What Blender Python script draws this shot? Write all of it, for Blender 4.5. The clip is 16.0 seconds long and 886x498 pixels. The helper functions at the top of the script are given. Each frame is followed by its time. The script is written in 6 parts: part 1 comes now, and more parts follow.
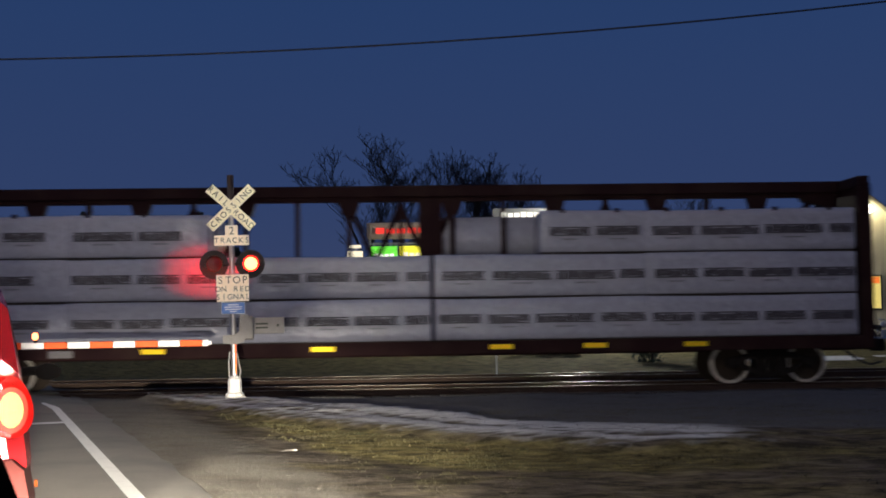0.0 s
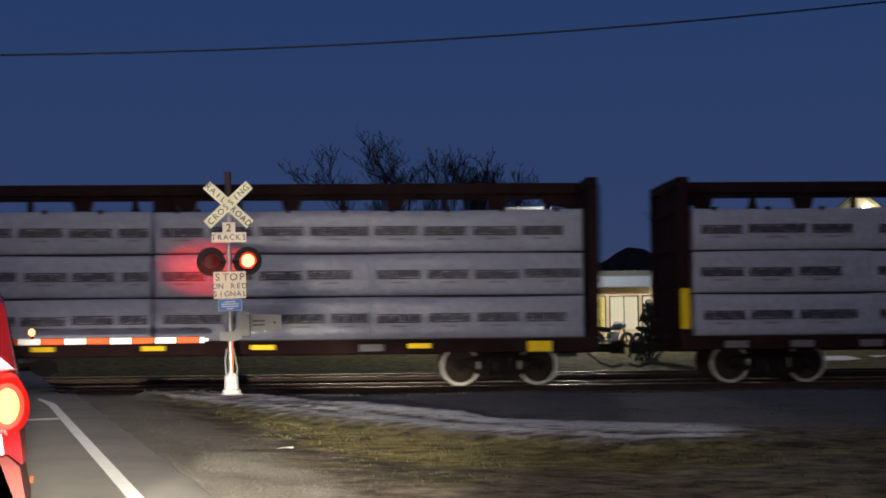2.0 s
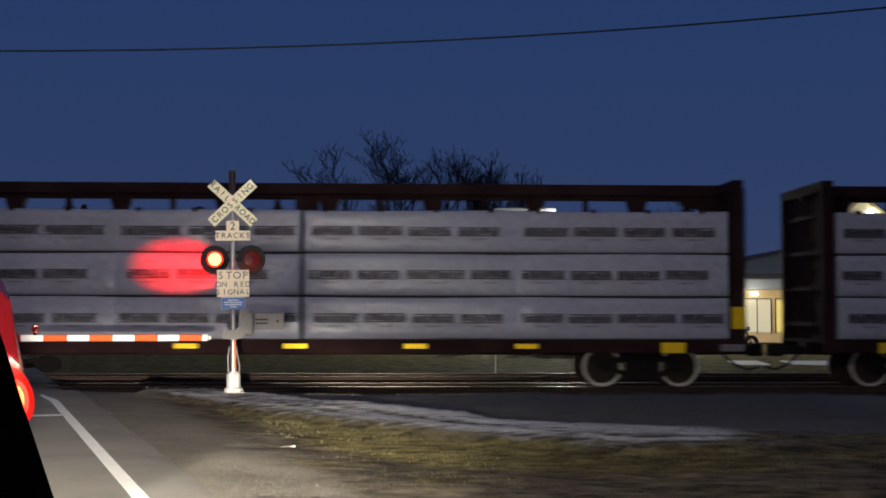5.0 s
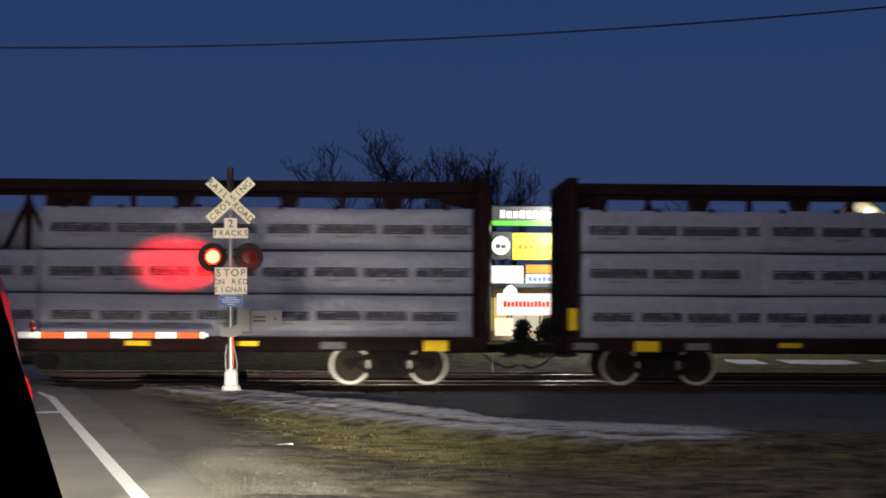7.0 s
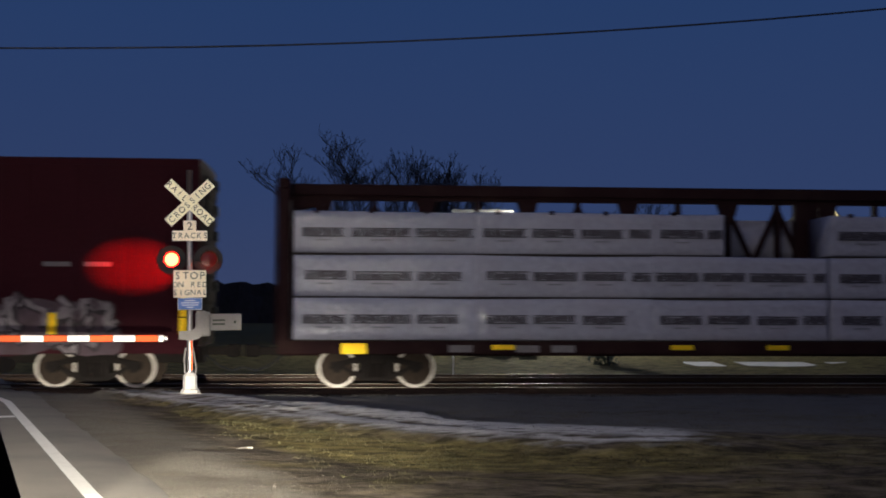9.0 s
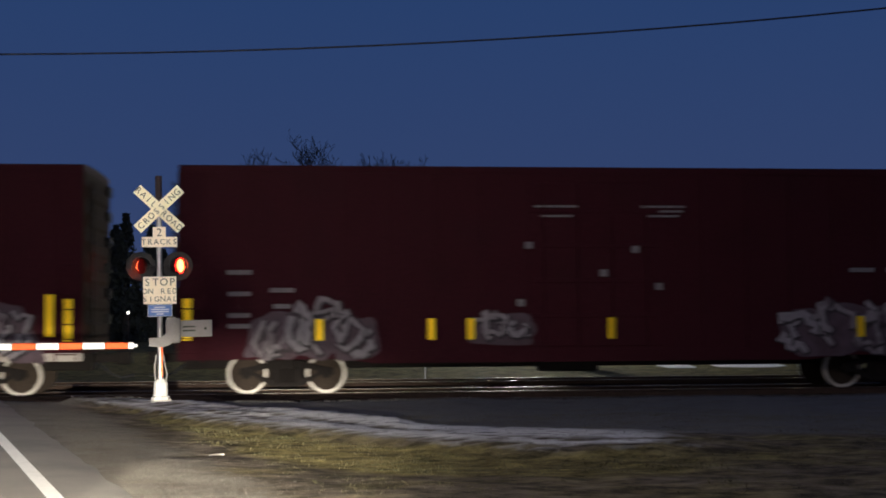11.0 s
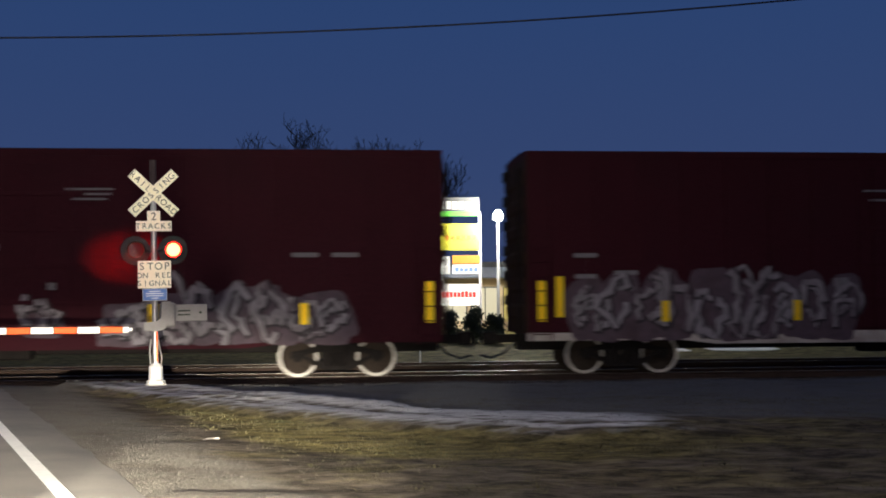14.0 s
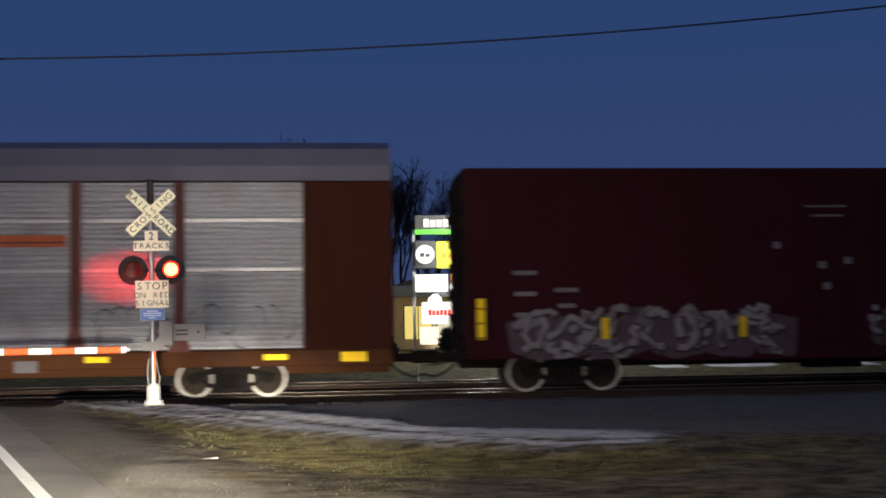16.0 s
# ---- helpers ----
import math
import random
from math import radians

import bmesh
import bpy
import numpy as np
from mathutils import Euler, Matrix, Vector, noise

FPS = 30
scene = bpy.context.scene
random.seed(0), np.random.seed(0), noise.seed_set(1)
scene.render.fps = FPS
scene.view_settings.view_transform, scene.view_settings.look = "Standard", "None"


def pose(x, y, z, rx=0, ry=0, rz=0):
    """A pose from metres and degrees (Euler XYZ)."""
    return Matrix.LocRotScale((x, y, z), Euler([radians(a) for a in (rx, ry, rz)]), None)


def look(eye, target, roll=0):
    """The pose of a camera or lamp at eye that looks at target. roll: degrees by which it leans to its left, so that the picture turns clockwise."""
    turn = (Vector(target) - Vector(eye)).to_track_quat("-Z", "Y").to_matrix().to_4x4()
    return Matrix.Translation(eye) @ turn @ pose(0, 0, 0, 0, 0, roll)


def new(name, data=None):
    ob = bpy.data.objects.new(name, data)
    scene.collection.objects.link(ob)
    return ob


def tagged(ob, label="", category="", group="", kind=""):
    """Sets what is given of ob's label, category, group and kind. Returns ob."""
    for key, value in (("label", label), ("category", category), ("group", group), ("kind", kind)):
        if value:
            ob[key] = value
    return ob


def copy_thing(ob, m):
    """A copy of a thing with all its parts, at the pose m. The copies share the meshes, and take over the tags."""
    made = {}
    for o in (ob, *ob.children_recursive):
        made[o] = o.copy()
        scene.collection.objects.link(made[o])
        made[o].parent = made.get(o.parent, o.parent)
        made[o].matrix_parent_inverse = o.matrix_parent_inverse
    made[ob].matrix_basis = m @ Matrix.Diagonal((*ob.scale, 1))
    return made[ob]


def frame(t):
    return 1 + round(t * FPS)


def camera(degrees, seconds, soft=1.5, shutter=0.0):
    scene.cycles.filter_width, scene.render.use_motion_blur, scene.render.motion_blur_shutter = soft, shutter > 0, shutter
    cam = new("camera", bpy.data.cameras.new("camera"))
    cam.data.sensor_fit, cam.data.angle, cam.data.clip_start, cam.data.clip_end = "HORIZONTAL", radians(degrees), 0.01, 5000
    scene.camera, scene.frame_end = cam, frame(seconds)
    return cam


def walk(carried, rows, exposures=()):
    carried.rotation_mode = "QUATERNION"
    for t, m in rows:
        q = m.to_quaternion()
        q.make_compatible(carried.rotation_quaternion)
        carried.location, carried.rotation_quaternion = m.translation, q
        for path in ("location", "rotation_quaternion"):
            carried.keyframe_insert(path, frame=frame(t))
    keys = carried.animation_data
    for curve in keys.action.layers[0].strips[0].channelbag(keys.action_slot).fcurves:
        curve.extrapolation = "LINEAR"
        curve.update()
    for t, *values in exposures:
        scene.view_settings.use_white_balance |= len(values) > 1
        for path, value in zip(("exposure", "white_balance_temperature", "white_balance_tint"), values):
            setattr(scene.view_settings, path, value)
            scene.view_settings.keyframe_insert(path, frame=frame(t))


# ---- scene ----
# camera: a phone held at the passenger window of a stopped car
cam = camera(39.6, 16.0, soft=1.8, shutter=0.45)
PATH = [
    (0, 0.017, 0.000, 1.460, 0.04, 3.01, 0.80),
    (0.5, -0.011, 0.000, 1.460, 0.24, 3.13, 1.04),
    (1, -0.003, 0.000, 1.460, 0.32, 3.15, 0.97),
    (1.5, 0.003, 0.000, 1.460, 0.20, 3.05, 0.74),
    (2, 0.018, 0.000, 1.460, -0.10, 2.92, 0.52),
    (2.5, 0.009, 0.000, 1.460, -0.16, 2.87, 0.30),
    (3, 0.002, 0.000, 1.460, -0.06, 2.88, 0.21),
    (3.5, 0.000, 0.000, 1.460, 0.00, 2.90, 0.11),
    (4, 0.001, 0.000, 1.460, 0.02, 2.97, 0.05),
    (6.5, -0.004, 0.000, 1.460, -0.10, 2.89, -0.30),
    (7, -0.006, 0.000, 1.460, -0.13, 2.86, -0.28),
    (7.5, -0.014, 0.000, 1.460, -0.30, 2.76, -0.09),
    (8, -0.006, 0.000, 1.460, -0.70, 2.74, -0.16),
    (8.5, -0.008, 0.000, 1.460, -1.09, 2.87, -0.21),
    (9, -0.008, 0.000, 1.460, -1.97, 3.00, -0.22),
    (11.5, -0.003, 0.000, 1.460, -3.35, 3.20, 0.30),
    (12, -0.003, 0.000, 1.460, -3.32, 3.09, 0.17),
    (12.5, -0.003, 0.000, 1.460, -3.15, 2.96, 0.27),
    (13, -0.003, 0.000, 1.460, -3.19, 2.81, 0.23),
    (13.5, -0.003, 0.000, 1.460, -3.38, 2.57, 0.28),
    (14, -0.003, 0.000, 1.460, -3.52, 2.44, 0.38),
    (14.5, -0.003, 0.000, 1.460, -3.59, 2.41, 0.55),
    (15, -0.003, 0.000, 1.460, -3.70, 2.58, 0.67),
    (15.5, -0.003, 0.000, 1.460, -3.82, 2.86, 0.70),
    (16, -0.003, 0.000, 1.460, -3.61, 3.27, 0.76)]
walk(cam, [(t, pose(x, y, z, 90 + p, r, w)) for t, x, y, z, w, p, r in PATH],
     exposures=[(0.0, 0.0), (3.5, -0.08), (9.0, -0.06), (11.5, 0.14), (13.0, 0.18), (14.5, 0.22), (16.0, 0.18)])

# ---- lines of the plan: the track, the road ----
SLOPE = 0.0374                      # the track against the x axis
TRACK_Y = 29.4                    # centre line of the near track at x = 0
TRACK_DEG = math.degrees(math.atan(SLOPE))
RAIL_Z = -0.256
ROAD_A = Vector((-6.76, 21.3))    # a point on the road's edge line
ROAD_D = Vector((-0.355, 0.935)).normalized()
ROAD_R = Vector((ROAD_D.y, -ROAD_D.x))
ROAD_DEG = math.degrees(math.atan2(ROAD_D.y, ROAD_D.x)) - 90
MAST = (-3.77, 22.3)


def train_at(t):
    return 9.16 * t + 0.019 * t * t


def road_point(u, w):
    p = ROAD_A + ROAD_D * u + ROAD_R * w
    return p.x, p.y


def road_uw(x, y):
    q = Vector((x, y)) - ROAD_A
    return q.dot(ROAD_D), q.dot(ROAD_R)


def smooth(a, b, v):
    v = min(1, max(0, (v - a) / (b - a)))
    return v * v * (3 - 2 * v)


def track_gap(x, y):
    return y - (TRACK_Y + SLOPE * x)


# ---- world: dusk sky, blue above, a paler afterglow behind the camera ----
world = bpy.data.worlds.new("dusk_sky")
scene.world = world
world.use_nodes = True
wt = world.node_tree
wt.nodes.clear()
w_out = wt.nodes.new("ShaderNodeOutputWorld")
w_bg = wt.nodes.new("ShaderNodeBackground")
w_geo = wt.nodes.new("ShaderNodeTexCoord")
w_sep = wt.nodes.new("ShaderNodeSeparateXYZ")
w_ramp = wt.nodes.new("ShaderNodeValToRGB")
w_ramp2 = wt.nodes.new("ShaderNodeValToRGB")
w_mix = wt.nodes.new("ShaderNodeMix")
w_mix.data_type = "RGBA"
wt.links.new(w_geo.outputs["Generated"], w_sep.inputs[0])
wt.links.new(w_sep.outputs["Z"], w_ramp.inputs[0])
for pos, col in ((0.0, (0.040, 0.056, 0.130)), (0.10, (0.028, 0.050, 0.135)), (0.26, (0.019, 0.046, 0.137)), (1.0, (0.012, 0.032, 0.105))):
    e = w_ramp.color_ramp.elements[0] if pos == 0 else (w_ramp.color_ramp.elements[-1] if pos == 1.0 else w_ramp.color_ramp.elements.new(pos))
    e.position, e.color = pos, (*col, 1)
wt.links.new(w_sep.outputs["Y"], w_ramp2.inputs[0])
w_ramp2.color_ramp.elements[0].position, w_ramp2.color_ramp.elements[0].color = 0.0, (0, 0, 0, 1)
w_ramp2.color_ramp.elements[1].position, w_ramp2.color_ramp.elements[1].color = 1.0, (1, 1, 1, 1)
w_neg = wt.nodes.new("ShaderNodeMath")
w_neg.operation = "MULTIPLY"
w_neg.inputs[1].default_value = -1.0
wt.links.new(w_sep.outputs["Y"], w_neg.inputs[0])
wt.links.new(w_neg.outputs[0], w_ramp2.inputs[0])
wt.links.new(w_ramp2.outputs["Color"], w_mix.inputs["Factor"])
wt.links.new(w_ramp.outputs["Color"], w_mix.inputs["A"])
w_mix.inputs["B"].default_value = (0.135, 0.132, 0.185, 1)
wt.links.new(w_mix.outputs["Result"], w_bg.inputs["Color"])
w_bg.inputs["Strength"].default_value = 1.0
wt.links.new(w_bg.outputs[0], w_out.inputs[0])


def spot(name, at, target, watts, cone, blend, colour, size=0.08):
    data = bpy.data.lights.new(name, "SPOT")
    data.energy, data.spot_size, data.spot_blend, data.color, data.shadow_soft_size = watts, radians(cone), blend, colour, size
    ob = new(name, data)
    ob.matrix_world = look(at, target)
    return ob


def bulb(name, at, watts, colour, size=0.15):
    data = bpy.data.lights.new(name, "POINT")
    data.energy, data.color, data.shadow_soft_size = watts, colour, size
    ob = new(name, data)
    ob.location = at
    return ob


# headlamps of the car that carries the camera, dipped to the road
def from_car(ahead, right, z):
    p = ROAD_D * ahead + ROAD_R * right
    return (p.x, p.y, z)


for side in (0.10, -1.30):
    spot("headlamp_beam", from_car(2.15, side, 0.72), from_car(12.0, side + 1.8, 0.50), 1500, 76, 1.0, (1.0, 0.95, 0.84))
    # the dipped beam proper: flat and wide, cut off at the horizon
    beam = spot("dipped_beam", from_car(2.17, side, 0.70), from_car(12.0, side + 1.25, -0.30), 30000, 16, 0.9, (1.0, 0.92, 0.77))
    beam.matrix_world = beam.matrix_world @ Matrix.Diagonal((3.2, 1, 1, 1))
# an unseen street lamp, added over the road left of the picture to light it
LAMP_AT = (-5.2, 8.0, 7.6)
bulb("unseen_street_light", LAMP_AT, 1850, (1.0, 0.89, 0.78), 0.75)
# lamps of the dealership beyond the tracks
bulb("yard_light", (6.3, 58.2, 5.5), 4500, (1.0, 0.97, 0.86))
bulb("gable_light", (20.1, 57.05, 6.0), 60, (1.0, 0.9, 0.55))
bulb("eave_light", (16.4, 64.4, 2.3), 120, (1.0, 0.86, 0.55))


# ---- materials ----
def material(name, colour, rough=0.6, metal=0.0, vary=0.25, scale=3.0, fine=40.0, bump=0.2, dist=0.01, dirt=None, dirt_amount=0.5, emit=None, strength=0.0, per_object=0.0, stretch=(1, 1, 1), spec=0.5):
    m = bpy.data.materials.new(name)
    m.use_nodes = True
    nt = m.node_tree
    b = nt.nodes["Principled BSDF"]
    b.inputs["Roughness"].default_value, b.inputs["Metallic"].default_value = rough, metal
    b.inputs["Specular IOR Level"].default_value = spec
    tc = nt.nodes.new("ShaderNodeTexCoord")
    mp = nt.nodes.new("ShaderNodeMapping")
    mp.inputs["Scale"].default_value = stretch
    nt.links.new(tc.outputs["Object"], mp.inputs[0])
    n1, n2 = nt.nodes.new("ShaderNodeTexNoise"), nt.nodes.new("ShaderNodeTexNoise")
    n1.inputs["Scale"].default_value, n2.inputs["Scale"].default_value = scale, fine
    n1.inputs["Detail"].default_value, n2.inputs["Detail"].default_value = 5, 3
    for n in (n1, n2):
        nt.links.new(mp.outputs[0], n.inputs["Vector"])
    add = nt.nodes.new("ShaderNodeMath")
    add.operation = "ADD"
    nt.links.new(n1.outputs["Fac"], add.inputs[0])
    nt.links.new(n2.outputs["Fac"], add.inputs[1])
    ramp = nt.nodes.new("ShaderNodeMapRange")
    ramp.inputs["From Min"].default_value, ramp.inputs["From Max"].default_value = 0.6, 1.4
    ramp.inputs["To Min"].default_value, ramp.inputs["To Max"].default_value = 1 - vary, 1 + vary
    nt.links.new(add.outputs[0], ramp.inputs["Value"])
    base = nt.nodes.new("ShaderNodeMix")
    base.data_type, base.blend_type = "RGBA", "MULTIPLY"
    base.inputs["Factor"].default_value = 1.0
    base.inputs["A"].default_value = (*colour, 1)
    nt.links.new(ramp.outputs[0], base.inputs["B"])
    out = base.outputs["Result"]
    if dirt:
        mask = nt.nodes.new("ShaderNodeMapRange")
        mask.inputs["From Min"].default_value, mask.inputs["From Max"].default_value = 0.48, 0.68
        mask.inputs["To Max"].default_value = dirt_amount
        nt.links.new(n1.outputs["Fac"], mask.inputs["Value"])
        mx = nt.nodes.new("ShaderNodeMix")
        mx.data_type = "RGBA"
        nt.links.new(mask.outputs[0], mx.inputs["Factor"])
        nt.links.new(out, mx.inputs["A"])
        mx.inputs["B"].default_value = (*dirt, 1)
        out = mx.outputs["Result"]
    if per_object:
        info = nt.nodes.new("ShaderNodeObjectInfo")
        pr = nt.nodes.new("ShaderNodeMapRange")
        pr.inputs["To Min"].default_value, pr.inputs["To Max"].default_value = 1 - per_object, 1 + per_object
        nt.links.new(info.outputs["Random"], pr.inputs["Value"])
        mo = nt.nodes.new("ShaderNodeMix")
        mo.data_type, mo.blend_type = "RGBA", "MULTIPLY"
        mo.inputs["Factor"].default_value = 1.0
        nt.links.new(out, mo.inputs["A"])
        nt.links.new(pr.outputs[0], mo.inputs["B"])
        out = mo.outputs["Result"]
    nt.links.new(out, b.inputs["Base Color"])
    if bump:
        bp = nt.nodes.new("ShaderNodeBump")
        bp.inputs["Strength"].default_value, bp.inputs["Distance"].default_value = bump, dist
        nt.links.new(add.outputs[0], bp.inputs["Height"])
        nt.links.new(bp.outputs[0], b.inputs["Normal"])
    if emit:
        b.inputs["Emission Color"].default_value, b.inputs["Emission Strength"].default_value = (*emit, 1), strength
    return m


def glow(name, colour, strength):
    return material(name, tuple(0.08 * c + 0.01 for c in colour), 0.4, vary=0.05, bump=0, emit=colour, strength=strength)


M_wrap = material("white_plastic_wrap", (0.38, 0.385, 0.465), 0.16, vary=0.16, scale=1.1, fine=6, bump=0.9, dist=0.04, dirt=(0.30, 0.28, 0.33), dirt_amount=0.4, per_object=0.08)
M_print = material("faded_black_print", (0.055, 0.05, 0.065), 0.6, vary=0.4, scale=7, fine=24, bump=0, dirt=(0.20, 0.19, 0.22), dirt_amount=0.5, stretch=(1, 1, 4))
M_print_small = material("grey_print", (0.22, 0.22, 0.26), 0.6, vary=0.3, scale=12, bump=0)
M_brown = material("dark_brown_painted_steel", (0.020, 0.0055, 0.0065), 0.8, spec=0.2, vary=0.35, scale=1.2, bump=0.15, dirt=(0.035, 0.020, 0.015), dirt_amount=0.5)
M_box = material("oxide_red_boxcar_steel", (0.043, 0.0065, 0.011), 0.8, spec=0.15, vary=0.3, scale=0.7, fine=14, bump=0.15, dirt=(0.030, 0.006, 0.009), dirt_amount=0.6)
M_box_end = material("weathered_boxcar_end", (0.050, 0.028, 0.018), 0.9, spec=0.08, vary=0.4, scale=1.5, bump=0.2, dirt=(0.05, 0.03, 0.03), dirt_amount=0.6)
M_rack = material("galvanised_corrugated_panel", (0.42, 0.42, 0.44), 0.45, 0.35, vary=0.25, scale=0.9, fine=16, bump=0.1, dirt=(0.16, 0.12, 0.10), dirt_amount=0.45)
M_rackpost = material("rust_red_rack_post", (0.16, 0.035, 0.022), 0.6, vary=0.35, scale=1.6, bump=0.2, dirt=(0.09, 0.03, 0.02), dirt_amount=0.5)
M_rackend = material("rust_brown_rack_end", (0.082, 0.020, 0.010), 0.75, spec=0.12, vary=0.3, scale=0.8, bump=0.2, stretch=(3, 3, 0.5), dirt=(0.06, 0.02, 0.015), dirt_amount=0.6)
M_rackroof = material("grey_weathered_rack_roof", (0.15, 0.145, 0.19), 0.55, 0.2, vary=0.2, scale=0.8, bump=0.1)
M_ochre = material("ochre_brown_sill", (0.11, 0.040, 0.014), 0.75, spec=0.15, vary=0.3, scale=1.4, bump=0.1, dirt=(0.06, 0.03, 0.02), dirt_amount=0.6)
M_orange = material("orange_stripe", (0.55, 0.11, 0.03), 0.6, vary=0.25, scale=2, bump=0.05)
M_truck = material("greasy_black_cast_steel", (0.014, 0.011, 0.010), 0.85, 0.0, spec=0.2, vary=0.4, scale=4, bump=0.3)
M_rim = material("worn_bright_wheel_rim", (0.62, 0.58, 0.52), 0.6, 0.25, vary=0.15, scale=5, bump=0.05)
M_plate = material("dusty_brown_wheel_plate", (0.040, 0.029, 0.022), 0.85, spec=0.2, vary=0.3, scale=5, bump=0.1)
M_rail = material("polished_rail_steel", (0.26, 0.235, 0.20), 0.40, 0.8, vary=0.2, scale=2, bump=0.05)
M_railside = material("rusty_rail_web", (0.06, 0.035, 0.025), 0.8, 0.2, vary=0.3, scale=6, bump=0.2)
M_tie = material("creosoted_timber", (0.035, 0.028, 0.022), 0.85, vary=0.4, scale=5, bump=0.4, stretch=(1, 0.3, 1))
M_reflect = material("yellow_reflective_tape", (1.0, 0.66, 0.01), 0.5, 0.5, vary=0.08, bump=0)
M_sign = material("cream_reflective_sheeting", (0.93, 0.86, 0.62), 0.46, 0.75, vary=0.05, bump=0)
M_signpink = material("white_reflective_sheeting", (0.95, 0.83, 0.66), 0.48, 0.75, vary=0.05, bump=0)
M_letter = material("black_sign_letters", (0.06, 0.07, 0.05), 0.6, vary=0.1, bump=0)
M_bluesign = material("blue_reflective_sign", (0.16, 0.27, 0.62), 0.5, 0.5, vary=0.1, bump=0)
M_whitebar = material("white_sign_bars", (0.85, 0.85, 0.85), 0.5, 0.4, vary=0.05, bump=0)
M_alu = material("dull_aluminium_pole", (0.55, 0.53, 0.52), 0.42, 0.7, vary=0.15, scale=6, bump=0.05)
M_galv = material("grey_painted_gate_machine", (0.34, 0.32, 0.30), 0.55, 0.2, vary=0.15, scale=4, bump=0.05, dirt=(0.25, 0.22, 0.2), dirt_amount=0.5)
M_whitepaint = material("chipped_white_paint", (0.82, 0.80, 0.75), 0.6, vary=0.12, scale=5, bump=0.1, dirt=(0.4, 0.36, 0.3), dirt_amount=0.5)
M_darkpole = material("dark_brown_pole", (0.05, 0.032, 0.03), 0.6, vary=0.2, bump=0.1)
M_blackdisc = material("matt_black_signal_disc", (0.012, 0.010, 0.011), 0.6, vary=0.2, bump=0.03)
M_lens_dark = material("unlit_red_lens", (0.22, 0.012, 0.012), 0.2, vary=0.1, bump=0)
M_lens_lit = glow("lit_red_lens", (1.0, 0.010, 0.006), 9.0)
M_lens_core = glow("lit_lens_core", (1.0, 0.115, 0.035), 17.0)
M_arm_red = material("red_reflective_stripe", (1.0, 0.13, 0.03), 0.5, 0.6, vary=0.06, bump=0)
M_arm_white = material("white_reflective_stripe", (1.0, 0.97, 0.95), 0.5, 0.7, vary=0.05, bump=0)
M_bark = material("dark_winter_bark", (0.030, 0.027, 0.028), 0.9, vary=0.35, scale=3, bump=0.5, stretch=(4, 4, 1))
# opaque disc added to block the rear flasher beams
M_shutter = material("dark_red_shutter_disc", (0.10, 0.010, 0.008), 0.3, vary=0.1, bump=0)
M_conifer = material("black_green_conifer", (0.018, 0.024, 0.022), 0.9, vary=0.5, scale=2, bump=0.4)
M_hedge = material("dark_hedge_leaves", (0.03, 0.042, 0.022), 0.85, vary=0.5, scale=4, bump=0.4)
M_hill = material("far_wooded_hill", (0.022, 0.023, 0.032), 0.95, vary=0.4, scale=0.15, fine=1.2, bump=0)
M_wall_yellow = material("pale_metal_siding", (0.50, 0.46, 0.34), 0.6, vary=0.12, scale=1, bump=0.1, stretch=(6, 1, 0.4))
M_wall_grey = material("grey_blue_shop_fascia", (0.13, 0.15, 0.20), 0.6, vary=0.12, scale=0.7, bump=0.05)
M_wall_tan = material("tan_stucco", (0.52, 0.40, 0.25), 0.8, vary=0.15, scale=2, bump=0.1)
M_roof = material("grey_metal_roof", (0.045, 0.046, 0.052), 0.6, 0.2, vary=0.2, scale=2, bump=0.1)
M_trim = material("pale_eave_trim", (0.28, 0.25, 0.17), 0.6, vary=0.1, bump=0)
M_window = glow("warm_lit_window", (1.0, 0.78, 0.22), 0.75)
M_window_white = glow("lit_showroom_window", (1.0, 0.90, 0.62), 0.55)
M_orange_glow = glow("orange_window_sign", (1.0, 0.22, 0.03), 0.9)
M_frame = material("dark_window_frame", (0.04, 0.04, 0.04), 0.5, vary=0.1, bump=0)
M_signframe = material("grey_sign_frame", (0.28, 0.28, 0.29), 0.5, 0.3, vary=0.1, bump=0)
M_signtan = material("tan_sign_cabinet", (0.40, 0.32, 0.24), 0.6, vary=0.1, bump=0)
M_signdark = material("unlit_sign_panel", (0.035, 0.037, 0.04), 0.5, vary=0.2, bump=0)
M_g_red = glow("red_lit_letters", (1.0, 0.045, 0.03), 1.1)
M_g_green = glow("green_lit_panel", (0.16, 0.85, 0.06), 1.0)
M_g_yellow = glow("yellow_lit_panel", (1.0, 0.92, 0.05), 1.25)
M_g_amber = glow("amber_lit_panel", (1.0, 0.36, 0.02), 1.1)
M_g_white = glow("white_lit_panel", (1.0, 0.96, 0.88), 1.25)
M_g_paler = glow("cream_lit_panel", (1.0, 0.90, 0.66), 1.1)
M_g_blue = glow("blue_lit_panel", (0.25, 0.40, 0.95), 0.9)
M_lamp = glow("white_lamp_lens", (1.0, 0.97, 0.82), 14.0)
M_far_lamp = glow("distant_lamp_lens", (1.0, 0.95, 0.85), 3.0)
M_chrome = material("bright_chrome", (0.75, 0.75, 0.75), 0.2, 0.9, vary=0.1, bump=0)
M_rubber = material("black_rubber", (0.015, 0.015, 0.016), 0.7, vary=0.2, bump=0.1)
M_bike = material("glossy_bike_paint", (0.30, 0.30, 0.32), 0.25, 0.3, vary=0.2, bump=0, per_object=0.4)
# red glare of the brake lamps is put into the paint colour
M_carpaint = material("car_paint_with_red_glare", (0.26, 0.010, 0.012), 0.22, 0.3, vary=0.05, scale=2, bump=0)
